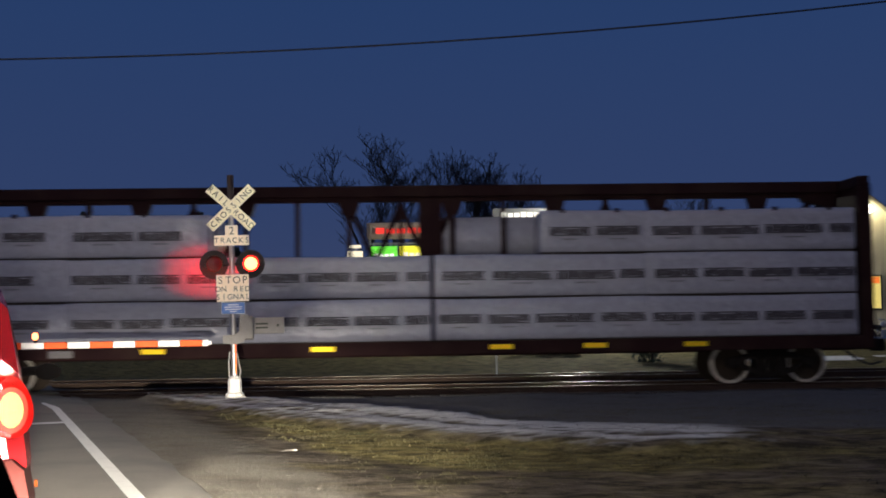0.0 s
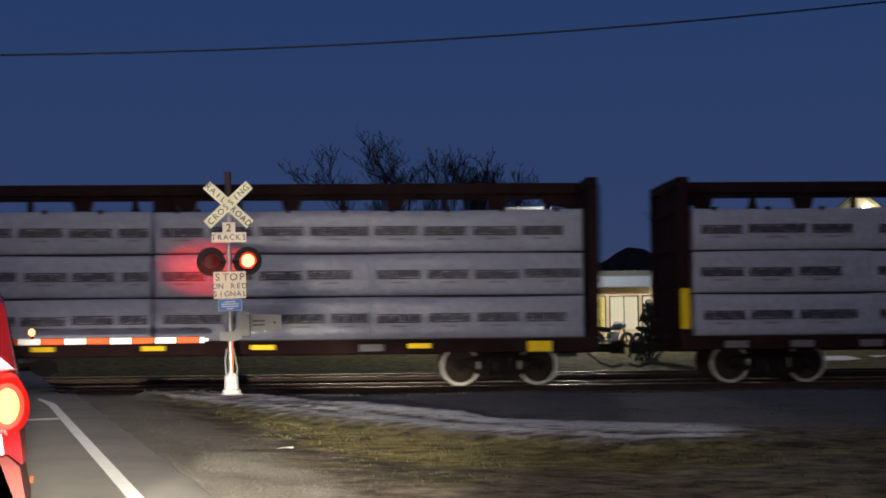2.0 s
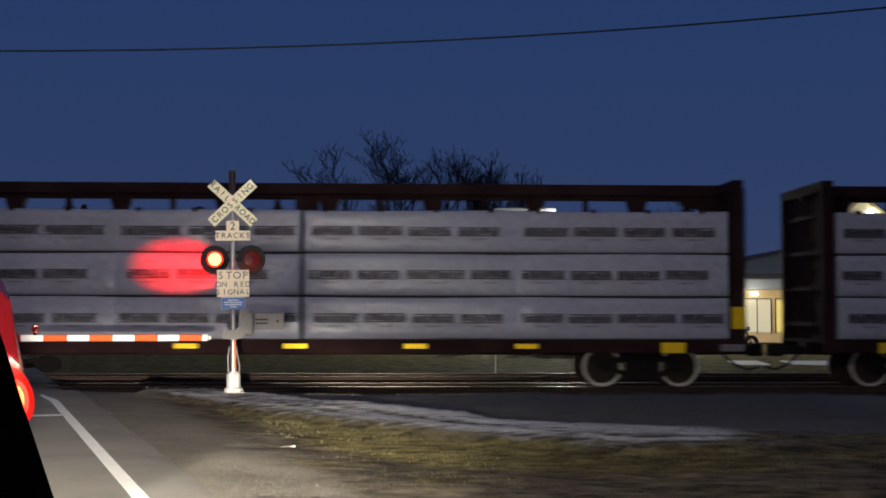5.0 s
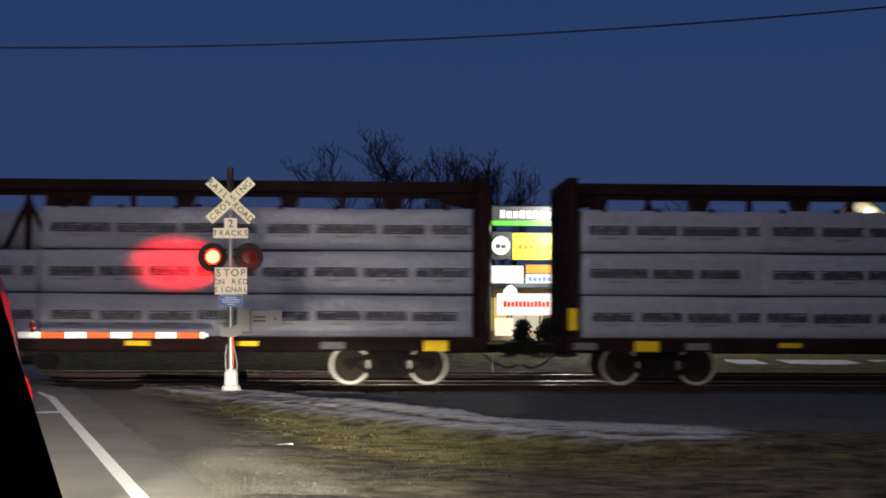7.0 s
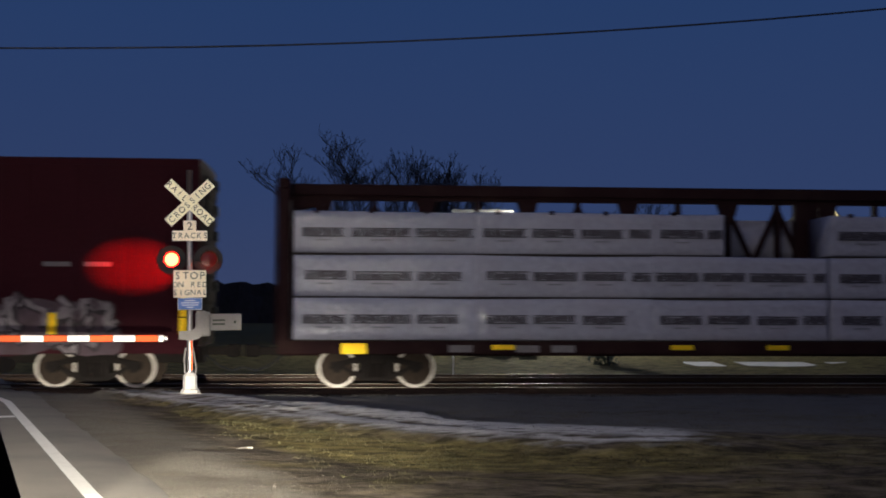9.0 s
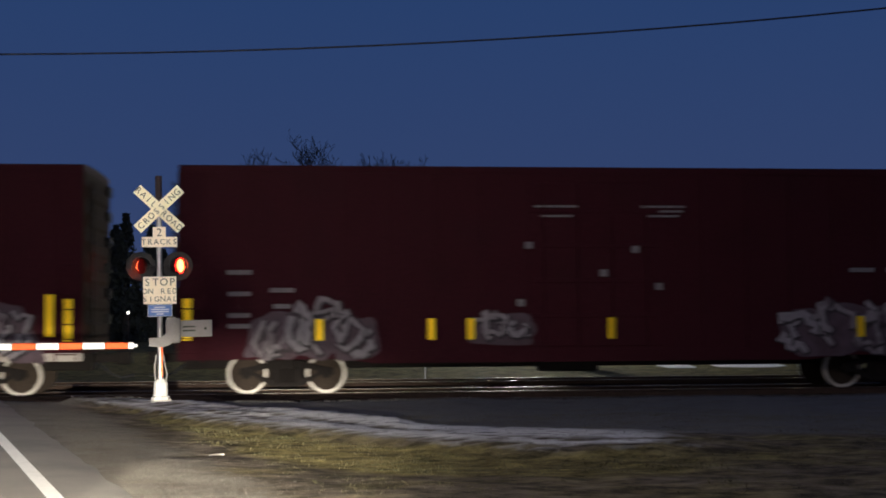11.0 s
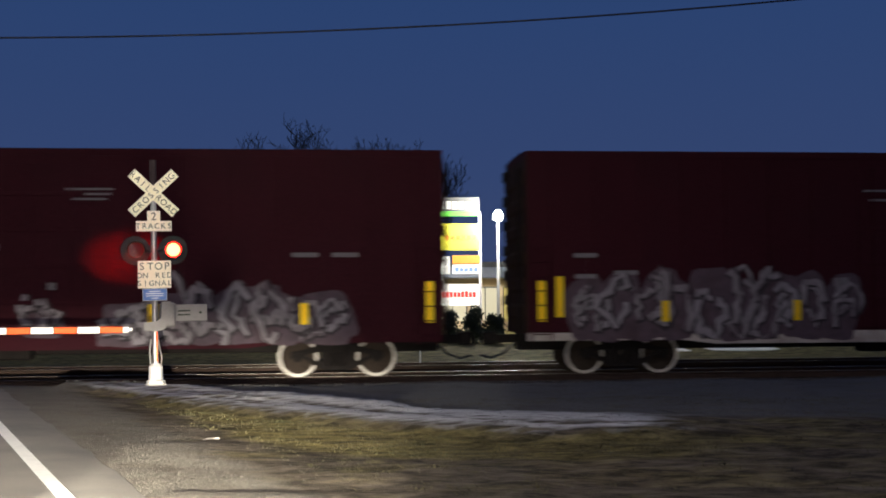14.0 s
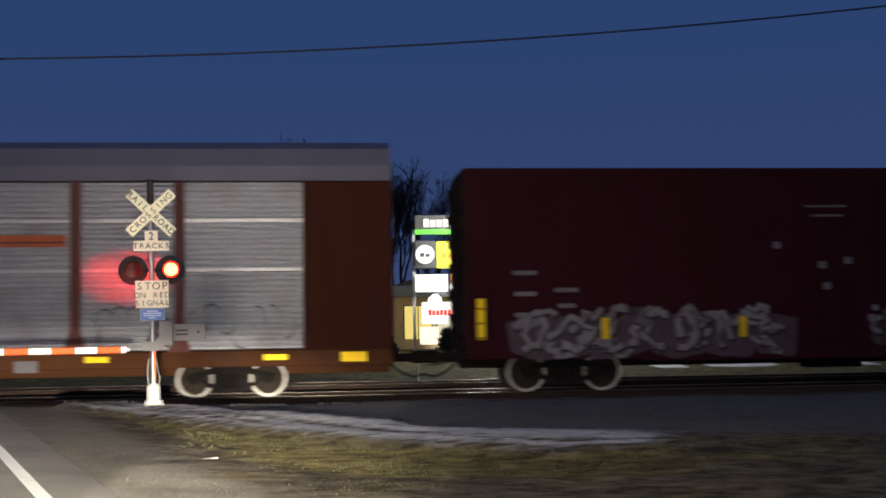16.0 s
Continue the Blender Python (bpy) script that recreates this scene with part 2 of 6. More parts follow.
# dark maroon carries the same red glow on the bumper
M_bumper = material("bumper_with_red_glow", (0.030, 0.006, 0.005), 0.85, spec=0.1, vary=0.08, bump=0)
M_glass = material("tinted_car_glass", (0.012, 0.010, 0.014), 0.08, 0.0, vary=0.05, bump=0)
M_taillight = material("lit_brake_lamp", (0.05, 0.008, 0.004), 0.5, vary=0.05, bump=0, emit=(1.0, 0.10, 0.012), strength=12.0)
M_bowl = material("red_lit_reflector", (0.06, 0.004, 0.003), 0.5, vary=0.05, bump=0, emit=(1.0, 0.022, 0.006), strength=4.0)
M_tailred = material("red_lamp_cover", (0.14, 0.005, 0.004), 0.2, vary=0.05, bump=0, emit=(1.0, 0.012, 0.006), strength=0.5)
M_marker = material("amber_marker", (0.02, 0.006, 0.002), 0.9, spec=0.02, vary=0.05, bump=0, emit=(1.0, 0.22, 0.04), strength=0.7)
M_cabin = material("black_cabin_trim", (0.006, 0.005, 0.005), 0.9, vary=0.15, bump=0.05, spec=0.1)
M_wire = material("black_power_cable", (0.010, 0.012, 0.022), 0.8, vary=0.1, bump=0)
M_asphalt = material("worn_asphalt", (0.175, 0.160, 0.135), 0.85, vary=0.22, scale=0.9, fine=60, bump=0.5, dist=0.008, dirt=(0.095, 0.088, 0.078), dirt_amount=0.7)
M_line = material("worn_white_road_paint", (0.78, 0.77, 0.72), 0.65, vary=0.12, scale=5, fine=50, bump=0.2, dirt=(0.45, 0.44, 0.4), dirt_amount=0.4)
M_stone = material("crushed_limestone", (0.085, 0.074, 0.058), 0.85, vary=0.45, scale=8, bump=0.3)
M_ballast = material("dark_ballast_stone", (0.060, 0.055, 0.052), 0.85, vary=0.5, scale=8, bump=0.3)
M_grass = material("dry_winter_grass", (0.105, 0.088, 0.036), 0.85, vary=0.5, scale=0.6, fine=7, bump=0, dirt=(0.05, 0.052, 0.016), dirt_amount=0.8)
M_litter = material("pale_litter", (0.7, 0.65, 0.55), 0.6, vary=0.15, bump=0)
M_curb = material("pale_concrete_curb", (0.55, 0.52, 0.46), 0.8, vary=0.15, scale=3, bump=0.2)
M_graf_white = material("chalky_spray_paint", (0.27, 0.24, 0.25), 0.7, spec=0.2, vary=0.5, scale=2.6, fine=9, bump=0, dirt=(0.060, 0.035, 0.045), dirt_amount=1.0, stretch=(1.5, 1, 0.7))
M_graf_cloud = material("faded_mauve_spray", (0.085, 0.055, 0.070), 0.75, vary=0.4, scale=1.2, fine=5, bump=0, dirt=(0.05, 0.025, 0.03), dirt_amount=0.7)
M_graf_pale = material("pale_spray_highlight", (0.25, 0.225, 0.24), 0.7, vary=0.3, scale=3, bump=0)
M_graf_dark = material("black_spray_outline", (0.022, 0.015, 0.018), 0.7, vary=0.3, bump=0)
M_stencil = material("faded_white_stencil", (0.19, 0.175, 0.18), 0.7, vary=0.3, scale=10, bump=0)
M_whitesill = material("dusty_white_sill", (0.50, 0.45, 0.40), 0.7, vary=0.25, scale=2, bump=0.05, dirt=(0.2, 0.14, 0.11), dirt_amount=0.6)

# one ground material: grass, dirt, gravel lane and ballast by the zones stored on the sheet
M_ground = bpy.data.materials.new("dirt_gravel_and_grass")
M_ground.use_nodes = True
gt = M_ground.node_tree
g_b = gt.nodes["Principled BSDF"]
g_b.inputs["Roughness"].default_value = 0.95
g_b.inputs["Specular IOR Level"].default_value = 0.06
g_attr = gt.nodes.new("ShaderNodeVertexColor")
g_attr.layer_name = "zone"
g_sep = gt.nodes.new("ShaderNodeSeparateColor")
gt.links.new(g_attr.outputs["Color"], g_sep.inputs[0])
g_tc = gt.nodes.new("ShaderNodeTexCoord")


g_map = gt.nodes.new("ShaderNodeMapping")
g_map.inputs["Rotation"].default_value = (0, 0, radians(46))
g_map.inputs["Scale"].default_value = (0.75, 1.35, 1)
gt.links.new(g_tc.outputs["Object"], g_map.inputs[0])


def g_noise(scale, detail=5, rough=0.6, along=False):
    n = gt.nodes.new("ShaderNodeTexNoise")
    n.inputs["Scale"].default_value, n.inputs["Detail"].default_value, n.inputs["Roughness"].default_value = scale, detail, rough
    gt.links.new(g_map.outputs[0] if along else g_tc.outputs["Object"], n.inputs["Vector"])
    return n.outputs["Fac"]


def g_mix(fac, a, b):
    m = gt.nodes.new("ShaderNodeMix")
    m.data_type = "RGBA"
    for val, key in ((fac, "Factor"), (a, "A"), (b, "B")):
        if isinstance(val, tuple):
            m.inputs[key].default_value = (*val, 1)
        else:
            gt.links.new(val, m.inputs[key])
    return m.outputs["Result"]


def g_step(val, lo, hi):
    r = gt.nodes.new("ShaderNodeMapRange")
    r.inputs["From Min"].default_value, r.inputs["From Max"].default_value = lo, hi
    gt.links.new(val, r.inputs["Value"])
    return r.outputs[0]


def g_zone(channel):
    a = gt.nodes.new("ShaderNodeMath")
    a.operation = "MULTIPLY_ADD"
    gt.links.new(n_edge, a.inputs[0])
    a.inputs[1].default_value = 0.55
    gt.links.new(g_sep.outputs[channel], a.inputs[2])
    return g_step(a.outputs[0], 0.62, 0.92)


n_edge, n_big, n_mid, n_fine = g_noise(1.7, along=True), g_noise(0.9, along=True), g_noise(3.2, 6, 0.7, along=True), g_noise(38.0, 4, 0.75)
dirt_c = g_mix(g_step(n_mid, 0.40, 0.62), (0.045, 0.037, 0.028), (0.16, 0.132, 0.100))
grass_c = g_mix(g_step(n_mid, 0.36, 0.64), (0.030, 0.026, 0.012), (0.25, 0.205, 0.085))
g_add = gt.nodes.new("ShaderNodeMath")
g_add.operation = "MULTIPLY_ADD"
gt.links.new(g_attr.outputs["Alpha"], g_add.inputs[0])
g_add.inputs[1].default_value = 0.55
gt.links.new(n_big, g_add.inputs[2])
soil = g_mix(g_step(g_add.outputs[0], 0.62, 0.90), dirt_c, grass_c)
gravel_c = g_mix(g_step(n_fine, 0.3, 0.7), (0.42, 0.41, 0.40), (0.80, 0.785, 0.76))
gravel_c = g_mix(g_step(n_mid, 0.53, 0.62), gravel_c, (0.11, 0.105, 0.10))
bal_c = g_mix(g_step(n_fine, 0.3, 0.7), (0.060, 0.057, 0.055), (0.21, 0.20, 0.19))
col = g_mix(g_zone("Green"), soil, bal_c)
col = g_mix(g_zone("Red"), col, gravel_c)
shoulder_c = g_mix(g_step(n_fine, 0.35, 0.7), (0.105, 0.096, 0.080), (0.25, 0.228, 0.19))
col = g_mix(g_zone("Blue"), col, shoulder_c)
gt.links.new(col, g_b.inputs["Base Color"])
g_bump = gt.nodes.new("ShaderNodeBump")
g_bump.inputs["Strength"].default_value, g_bump.inputs["Distance"].default_value = 0.8, 0.03
gt.links.new(n_fine, g_bump.inputs["Height"])
gt.links.new(g_bump.outputs[0], g_b.inputs["Normal"])


# ---- building helpers ----
class Solid:
    """Collects boxes, tubes and prisms into one mesh."""

    def __init__(self):
        self.v, self.f, self.slot = [], [], []
        self.now = 0

    def add(self, verts, faces):
        n = len(self.v)
        self.v += [tuple(p) for p in verts]
        self.f += [tuple(n + i for i in fc) for fc in faces]
        self.slot += [self.now] * len(faces)
        return self

    def box(self, x0, x1, y0, y1, z0, z1, c=0.0, m=None):
        if c <= 0:
            vs = [(x, y, z) for x in (x0, x1) for y in (y0, y1) for z in (z0, z1)]
            fs = [(0, 1, 3, 2), (4, 6, 7, 5), (0, 4, 5, 1), (2, 3, 7, 6), (0, 2, 6, 4), (1, 5, 7, 3)]
        else:
            c = min(c, (x1 - x0) * 0.45, (y1 - y0) * 0.45, (z1 - z0) * 0.45)
            bm = bmesh.new()
            bmesh.ops.create_cube(bm, size=1.0)
            for q in bm.verts:
                q.co = Vector((x0 + (q.co.x + 0.5) * (x1 - x0), y0 + (q.co.y + 0.5) * (y1 - y0), z0 + (q.co.z + 0.5) * (z1 - z0)))
            bmesh.ops.bevel(bm, geom=bm.edges[:], offset=c, segments=1, affect="EDGES")
            bm.verts.index_update()
            vs = [tuple(q.co) for q in bm.verts]
            fs = [tuple(q.index for q in fc.verts) for fc in bm.faces]
            bm.free()
        if m is not None:
            vs = [m @ Vector(q) for q in vs]
        return self.add(vs, fs)

    def tube(self, pts, radii, n=8, caps=True):
        rings = []
        for i, p in enumerate(pts):
            a, b = Vector(pts[max(0, i - 1)]), Vector(pts[min(len(pts) - 1, i + 1)])
            d = (b - a).normalized()
            side = d.orthogonal().normalized() if i == 0 else (rings[-1][1] - d * rings[-1][1].dot(d)).normalized()
            rings.append((Vector(p), side, d.cross(side), radii[i] if isinstance(radii, (list, tuple)) else radii))
        vs = [p + s * (r * math.cos(2 * math.pi * k / n)) + t * (r * math.sin(2 * math.pi * k / n)) for p, s, t, r in rings for k in range(n)]
        fs = [(i * n + k, i * n + (k + 1) % n, (i + 1) * n + (k + 1) % n, (i + 1) * n + k) for i in range(len(pts) - 1) for k in range(n)]
        if caps:
            fs += [tuple(reversed(range(n))), tuple((len(pts) - 1) * n + k for k in range(n))]
        return self.add(vs, fs)

    def prism(self, outline, y0, y1):
        """An outline in x and z, pulled out along y."""
        n = len(outline)
        vs = [(x, y0, z) for x, z in outline] + [(x, y1, z) for x, z in outline]
        fs = [tuple(range(n)), tuple(reversed(range(n, 2 * n)))] + [(i, i + n, (i + 1) % n + n, (i + 1) % n) for i in range(n)]
        return self.add(vs, fs)

    def prism_x(self, outline, x0, x1):
        """An outline in y and z, pulled out along x."""
        n = len(outline)
        vs = [(x0, y, z) for y, z in outline] + [(x1, y, z) for y, z in outline]
        fs = [tuple(range(n)), tuple(reversed(range(n, 2 * n)))] + [(i, i + n, (i + 1) % n + n, (i + 1) % n) for i in range(n)]
        return self.add(vs, fs)

    def washer(self, cx, cz, y0, y1, r_out, r_in, n=32):
        vs = []
        for y in (y0, y1):
            for r in (r_out, r_in):
                vs += [(cx + r * math.cos(2 * math.pi * k / n), y, cz + r * math.sin(2 * math.pi * k / n)) for k in range(n)]
        fs = []
        for k in range(n):
            j = (k + 1) % n
            fs += [(k, j, n + j, n + k), (2 * n + k, 3 * n + k, 3 * n + j, 2 * n + j), (k, 2 * n + k, 2 * n + j, j), (n + k, n + j, 3 * n + j, 3 * n + k)]
        return self.add(vs, fs)

    def mesh(self, name, *mats):
        me = bpy.data.meshes.new(name)
        me.from_pydata(self.v, [], self.f)
        for m in mats:
            me.materials.append(m)
        if len(mats) > 1:
            me.polygons.foreach_set("material_index", self.slot)
        bm = bmesh.new()
        bm.from_mesh(me)
        bmesh.ops.recalc_face_normals(bm, faces=bm.faces[:])
        bm.to_mesh(me)
        bm.free()
        return me


def part(name, shape, mats, parent, label="", m=None):
    me = shape.mesh(name, *(mats if isinstance(mats, tuple) else (mats,))) if isinstance(shape, Solid) else shape
    ob = new(name, me)
    ob.parent = parent
    if m is not None:
        ob.matrix_basis = m
    if label:
        ob["label"] = label
    return ob


def thing(name, label, category, m=None, group="", kind=""):
    ob = new(name)
    ob.empty_display_size = 0.2
    if m is not None:
        ob.matrix_basis = m
    return tagged(ob, label, category, group, kind)


def smooth_shade(ob):
    for p in ob.data.polygons:
        p.use_smooth = True
    return ob


def lettering(text, size, parent, m, material_, pitch=0.78):
    """Raised sign letters, each a piece of its own."""
    for i, ch in enumerate(text):
        if ch == " ":
            continue
        cu = bpy.data.curves.new("letter", "FONT")
        cu.body, cu.size, cu.align_x, cu.align_y, cu.extrude, cu.resolution_u = ch, size, "CENTER", "CENTER", 0.0015, 3
        tmp = new("tmp_text", cu)
        me = bpy.data.meshes.new_from_object(tmp.evaluated_get(bpy.context.evaluated_depsgraph_get()))
        bpy.data.objects.remove(tmp)
        me.materials.append(material_)
        ob = new("letter", me)
        ob.parent, ob.matrix_basis = parent, m @ pose((i - (len(text) - 1) / 2) * size * pitch, 0, 0)


# ---- ground ----
LANE = [(-5.0, 22.7), (-3.6, 21.7), (-1.5, 18.8), (0.2, 16.4), (1.5, 15.4), (2.4, 14.9), (6.0, 15.3), (30.0, 17.5)]
LANE_HALF = [0.5, 0.75, 1.2, 1.05, 1.2, 1.25, 1.0, 1.0]
LANE_SHOW = [0.85, 1.0, 1.0, 1.0, 1.0, 0.95, 0.12, 0.1]


def lane_ruts(x, y):
    """Dark wheel ruts and run-off channels that follow the lane; 0 to 1."""
    best, near = 0.0, 9.0
    for (ax, ay), (bx, by), ha, hb in zip(LANE[:-2], LANE[1:-1], LANE_HALF, LANE_HALF[1:]):
        dx, dy = bx - ax, by - ay
        k = min(1, max(0, ((x - ax) * dx + (y - ay) * dy) / (dx * dx + dy * dy)))
        d = math.hypot(x - ax - k * dx, y - ay - k * dy)
        if d < near:
            near = d
            side = (dx * (y - ay) - dy * (x - ax)) / math.hypot(dx, dy) / (ha + (hb - ha) * k)
            along = math.hypot(x - LANE[0][0], y - LANE[0][1])
            wave = 0.10 * noise.noise((along * 0.35, 2, 0))
            best = max(max(0, 1 - abs(side - at - wave) / 0.13) * smooth(0.32, 0.5, 0.5 + noise.noise((along * 0.30, at * 9, 5))) for at in (-0.78, -0.30, 0.16))
    return best



def lane_zone(x, y):
    best = 0.0
    for (ax, ay), (bx, by), ha, hb, sa, sb in zip(LANE, LANE[1:], LANE_HALF, LANE_HALF[1:], LANE_SHOW, LANE_SHOW[1:]):
        dx, dy = bx - ax, by - ay
        k = min(1, max(0, ((x - ax) * dx + (y - ay) * dy) / (dx * dx + dy * dy)))
        d = math.hypot(x - ax - k * dx, y - ay - k * dy)
        best = max(best, (1 - smooth(0.75, 1.35, d / (ha + (hb - ha) * k))) * (sa + (sb - sa) * k))
    return best


def lane_y(x):
    """The lane's centre line: grey gravel lies between it and the track."""
    if x < LANE[0][0]:
        return LANE[0][1]
    for (ax, ay), (bx, by) in zip(LANE, LANE[1:]):
        if x < bx:
            return ay + (by - ay) * (x - ax) / (bx - ax)
    return LANE[-1][1]


def grass_strip(x, y):
    """How grassy the ground is: a band just below the lane, thin elsewhere."""
    if track_gap(x, y) > 6:
        return 1.0
    if not (-8 < x < 14 and 6 < y < 24):
        return 0.6
    return 0.22 + 0.12 * smooth(0.5, 4.5, x) + 0.62 * smooth(2.0, 3.0, road_uw(x, y)[1]) * max(lane_zone(x + 0.55, y + 1.0), lane_zone(x + 0.85, y + 1.7)) * (1 - lane_zone(x, y)) * smooth(7.5, 3.0, x)


def ground_z(x, y):
    g = track_gap(x, y)
    z = -0.47 * smooth(-6.6, -3.2, g) if g < 8 else -0.47 + 0.35 * smooth(8, 26, g)
    u, w = road_uw(x, y)
    rough = 1 - 0.9 * smooth(1.6, 0.6, w)
    z += (0.05 * noise.noise((x * 0.5, y * 0.5, 0)) + 0.025 * noise.noise((x * 2.2, y * 2.2, 3))) * rough
    z -= 0.05 * smooth(0.5, 3.0, w)
    if 10 < y < 24 and -6 < x < 12:
        z += 0.09 * smooth(0.25, 0.75, lane_zone(x, y)) * rough - 0.03 - 0.035 * lane_ruts(x, y) * lane_zone(x, y)
        z += 0.008 * math.sin(7.0 * (x * 0.72 + y * 0.69) + 2 * noise.noise((x * 0.4, y * 0.4, 8))) * smooth(1.8, 3.2, w) * (1 - lane_zone(x, y))
    if -7.6 < w < 0.75:
        z = min(z, road_z(x, y) - 0.03)
    elif w < 1.6 and g > -7:
        k = smooth(0.75, 1.6, w)
        z = z * k + (road_z(x, y) - 0.03) * (1 - k)
    return z


def road_z(x, y):
    g = track_gap(x, y)
    return (RAIL_Z - 0.005) * smooth(-6.5, -1.2, g)


def spaced(marks):
    out = []
    for (a, b, step) in marks:
        n = max(1, round((b - a) / step))
        out += [a + (b - a) * i / n for i in range(n)]
    return out + [marks[-1][1]]


def build_ground():
    xs = spaced([(-3000, -300, 900), (-300, -60, 40), (-60, -14, 4), (-14, 12, 0.22), (12, 40, 2), (40, 300, 40), (300, 3000, 900)])
    ys = spaced([(-3000, -100, 900), (-100, -8, 12), (-8, 6, 1.5), (6, 28.5, 0.2), (28.5, 70, 2.5), (70, 300, 40), (300, 3500, 800)])
    verts = [(x, y, ground_z(x, y)) for y in ys for x in xs]
    n = len(xs)
    faces = [(j * n + i, j * n + i + 1, (j + 1) * n + i + 1, (j + 1) * n + i) for j in range(len(ys) - 1) for i in range(n - 1)]
    me = bpy.data.meshes.new("ground")
    me.from_pydata(verts, [], faces)
    zone = me.color_attributes.new("zone", "FLOAT_COLOR", "POINT")
    for i, (x, y, z) in enumerate(verts):
        u, w = road_uw(x, y)
        g = track_gap(x, y)
        gravel = 0.62 * lane_zone(x, y) * (1 - 0.75 * lane_ruts(x, y))
        ball = 0.62 * smooth(-0.2, 0.9, y - lane_y(x)) * (1 - smooth(7, 9, g))
        shoulder = 0.60 * smooth(2.5, 1.5, w) * smooth(-2.5, -5.5, g)
        zone.data[i].color = (gravel, ball, shoulder, grass_strip(x, y))
    me.materials.append(M_ground)
    ob = new("ground", me)
    tagged(ob, "dirt ground with dry grass, pale gravel lane and dark ballast", "ground", kind="structure")
    return smooth_shade(ob)


def build_road():
    s = Solid()
    us = spaced([(-60, -18, 6), (-18, 20, 0.5), (20, 90, 8)])
    ws = [-7.4, -6, -4, -2, -1, 0, 0.3, 0.62]
    vs = []
    for u in us:
        for k, w in enumerate(ws):
            ww = w + (0.10 * noise.noise((u * 1.3, 4, 0)) + 0.05 * noise.noise((u * 5, 1, 0)) if k == len(ws) - 1 else 0)
            x, y = road_point(u, ww)
            vs.append((x, y, road_z(x, y) - (0.028 if k in (0, len(ws) - 1) else 0)))
    n = len(ws)
    s.add(vs, [(j * n + i, j * n + i + 1, (j + 1) * n + i + 1, (j + 1) * n + i) for j in range(len(us) - 1) for i in range(n - 1)])
    ob = new("road", s.mesh("road", M_asphalt))
    tagged(smooth_shade(ob), "worn grey asphalt road leading over the level crossing", "road", kind="structure")

    def stripe(name, rows_):
        q = Solid()
        pts = []
        for u, w0, w1 in rows_:
            for w in (w0, w1):
                x, y = road_point(u, w)
                pts.append((x, y, road_z(x, y) + 0.006))
        q.add(pts, [(2 * i, 2 * i + 1, 2 * i + 3, 2 * i + 2) for i in range(len(rows_) - 1)])
        return new(name, q.mesh(name, M_line))

    rows_ = [(u, -0.065 - 0.10 * smooth(-1.6, 0.6, u), 0.065 - 0.16 * smooth(-1.2, 0.6, u)) for u in spaced([(-24, -3, 1.0), (-3, 0.4, 0.3)])]
    tagged(stripe("edge_line", rows_), "worn white edge line painted on asphalt", "road marking", kind="structure")
    tagged(stripe("stop_line", [(-4.25, -0.80, -0.07), (-3.95, -0.80, -0.07)]), "short white stop line painted on asphalt", "road marking", kind="structure")


# ---- track ----
def build_track(name, offset):
    s = thing(name, "rusty steel railway track on dark timber ties", "railway track", pose(0, TRACK_Y + offset, 0, 0, 0, TRACK_DEG), kind="structure")
    for y in (-0.7525, 0.7525):
        r = Solid()
        r.prism_x([(y - 0.037, RAIL_Z), (y + 0.037, RAIL_Z), (y + 0.037, RAIL_Z - 0.03), (y + 0.012, RAIL_Z - 0.045), (y + 0.012, RAIL_Z - 0.14), (y + 0.07, RAIL_Z - 0.16), (y - 0.07, RAIL_Z - 0.16), (y - 0.012, RAIL_Z - 0.14), (y - 0.012, RAIL_Z - 0.045), (y - 0.037, RAIL_Z - 0.03)], -200, 120)
        part("rail", r, M_railside, s)
        h = Solid().box(-200, 120, y - 0.032, y + 0.032, RAIL_Z - 0.002, RAIL_Z + 0.003)
        part("rail_head", h, M_rail, s, "polished running surface")
    tie = Solid().box(-0.115, 0.115, -1.3, 1.3, -0.09, 0.09, 0.012).mesh("tie", M_tie)
    for i in range(110):
        x = -22 + i * 0.56
        part("tie", tie, None, s, m=pose(x, random.uniform(-0.03, 0.03), RAIL_Z - 0.255, 0, 0, random.uniform(-1, 1)))


# ---- rolling stock ----
WHEEL_R = 0.457
SMALL_R = 0.42      # the autorack's wheels
turning = []      # wheelsets to roll
rolling = []      # (thing, place along the train, y, z)


def wheelset_mesh(r):
    s = Solid()
    s.tube([(0, -1.0, 0), (0, 1.0, 0)], 0.075, 12)
    for side in (-1, 1):
        y0 = side * 0.73
        s.now = 2
        s.washer(0, 0, y0 - 0.03, y0 + 0.03, r - 0.070, 0.0701, 32)
        s.tube([(0, y0 - side * 0.06, 0), (0, y0 + side * 0.08, 0)], 0.14, 16)
        s.washer(0, 0, y0 - side * 0.085, y0 - side * 0.06, r + 0.026, r - 0.09, 32)
        s.now = 1
        s.washer(0, 0, y0 - 0.06, y0 + 0.065, r, r - 0.064, 40)
        s.now = 0
    return s.mesh("wheelset", M_truck, M_rim, M_plate)


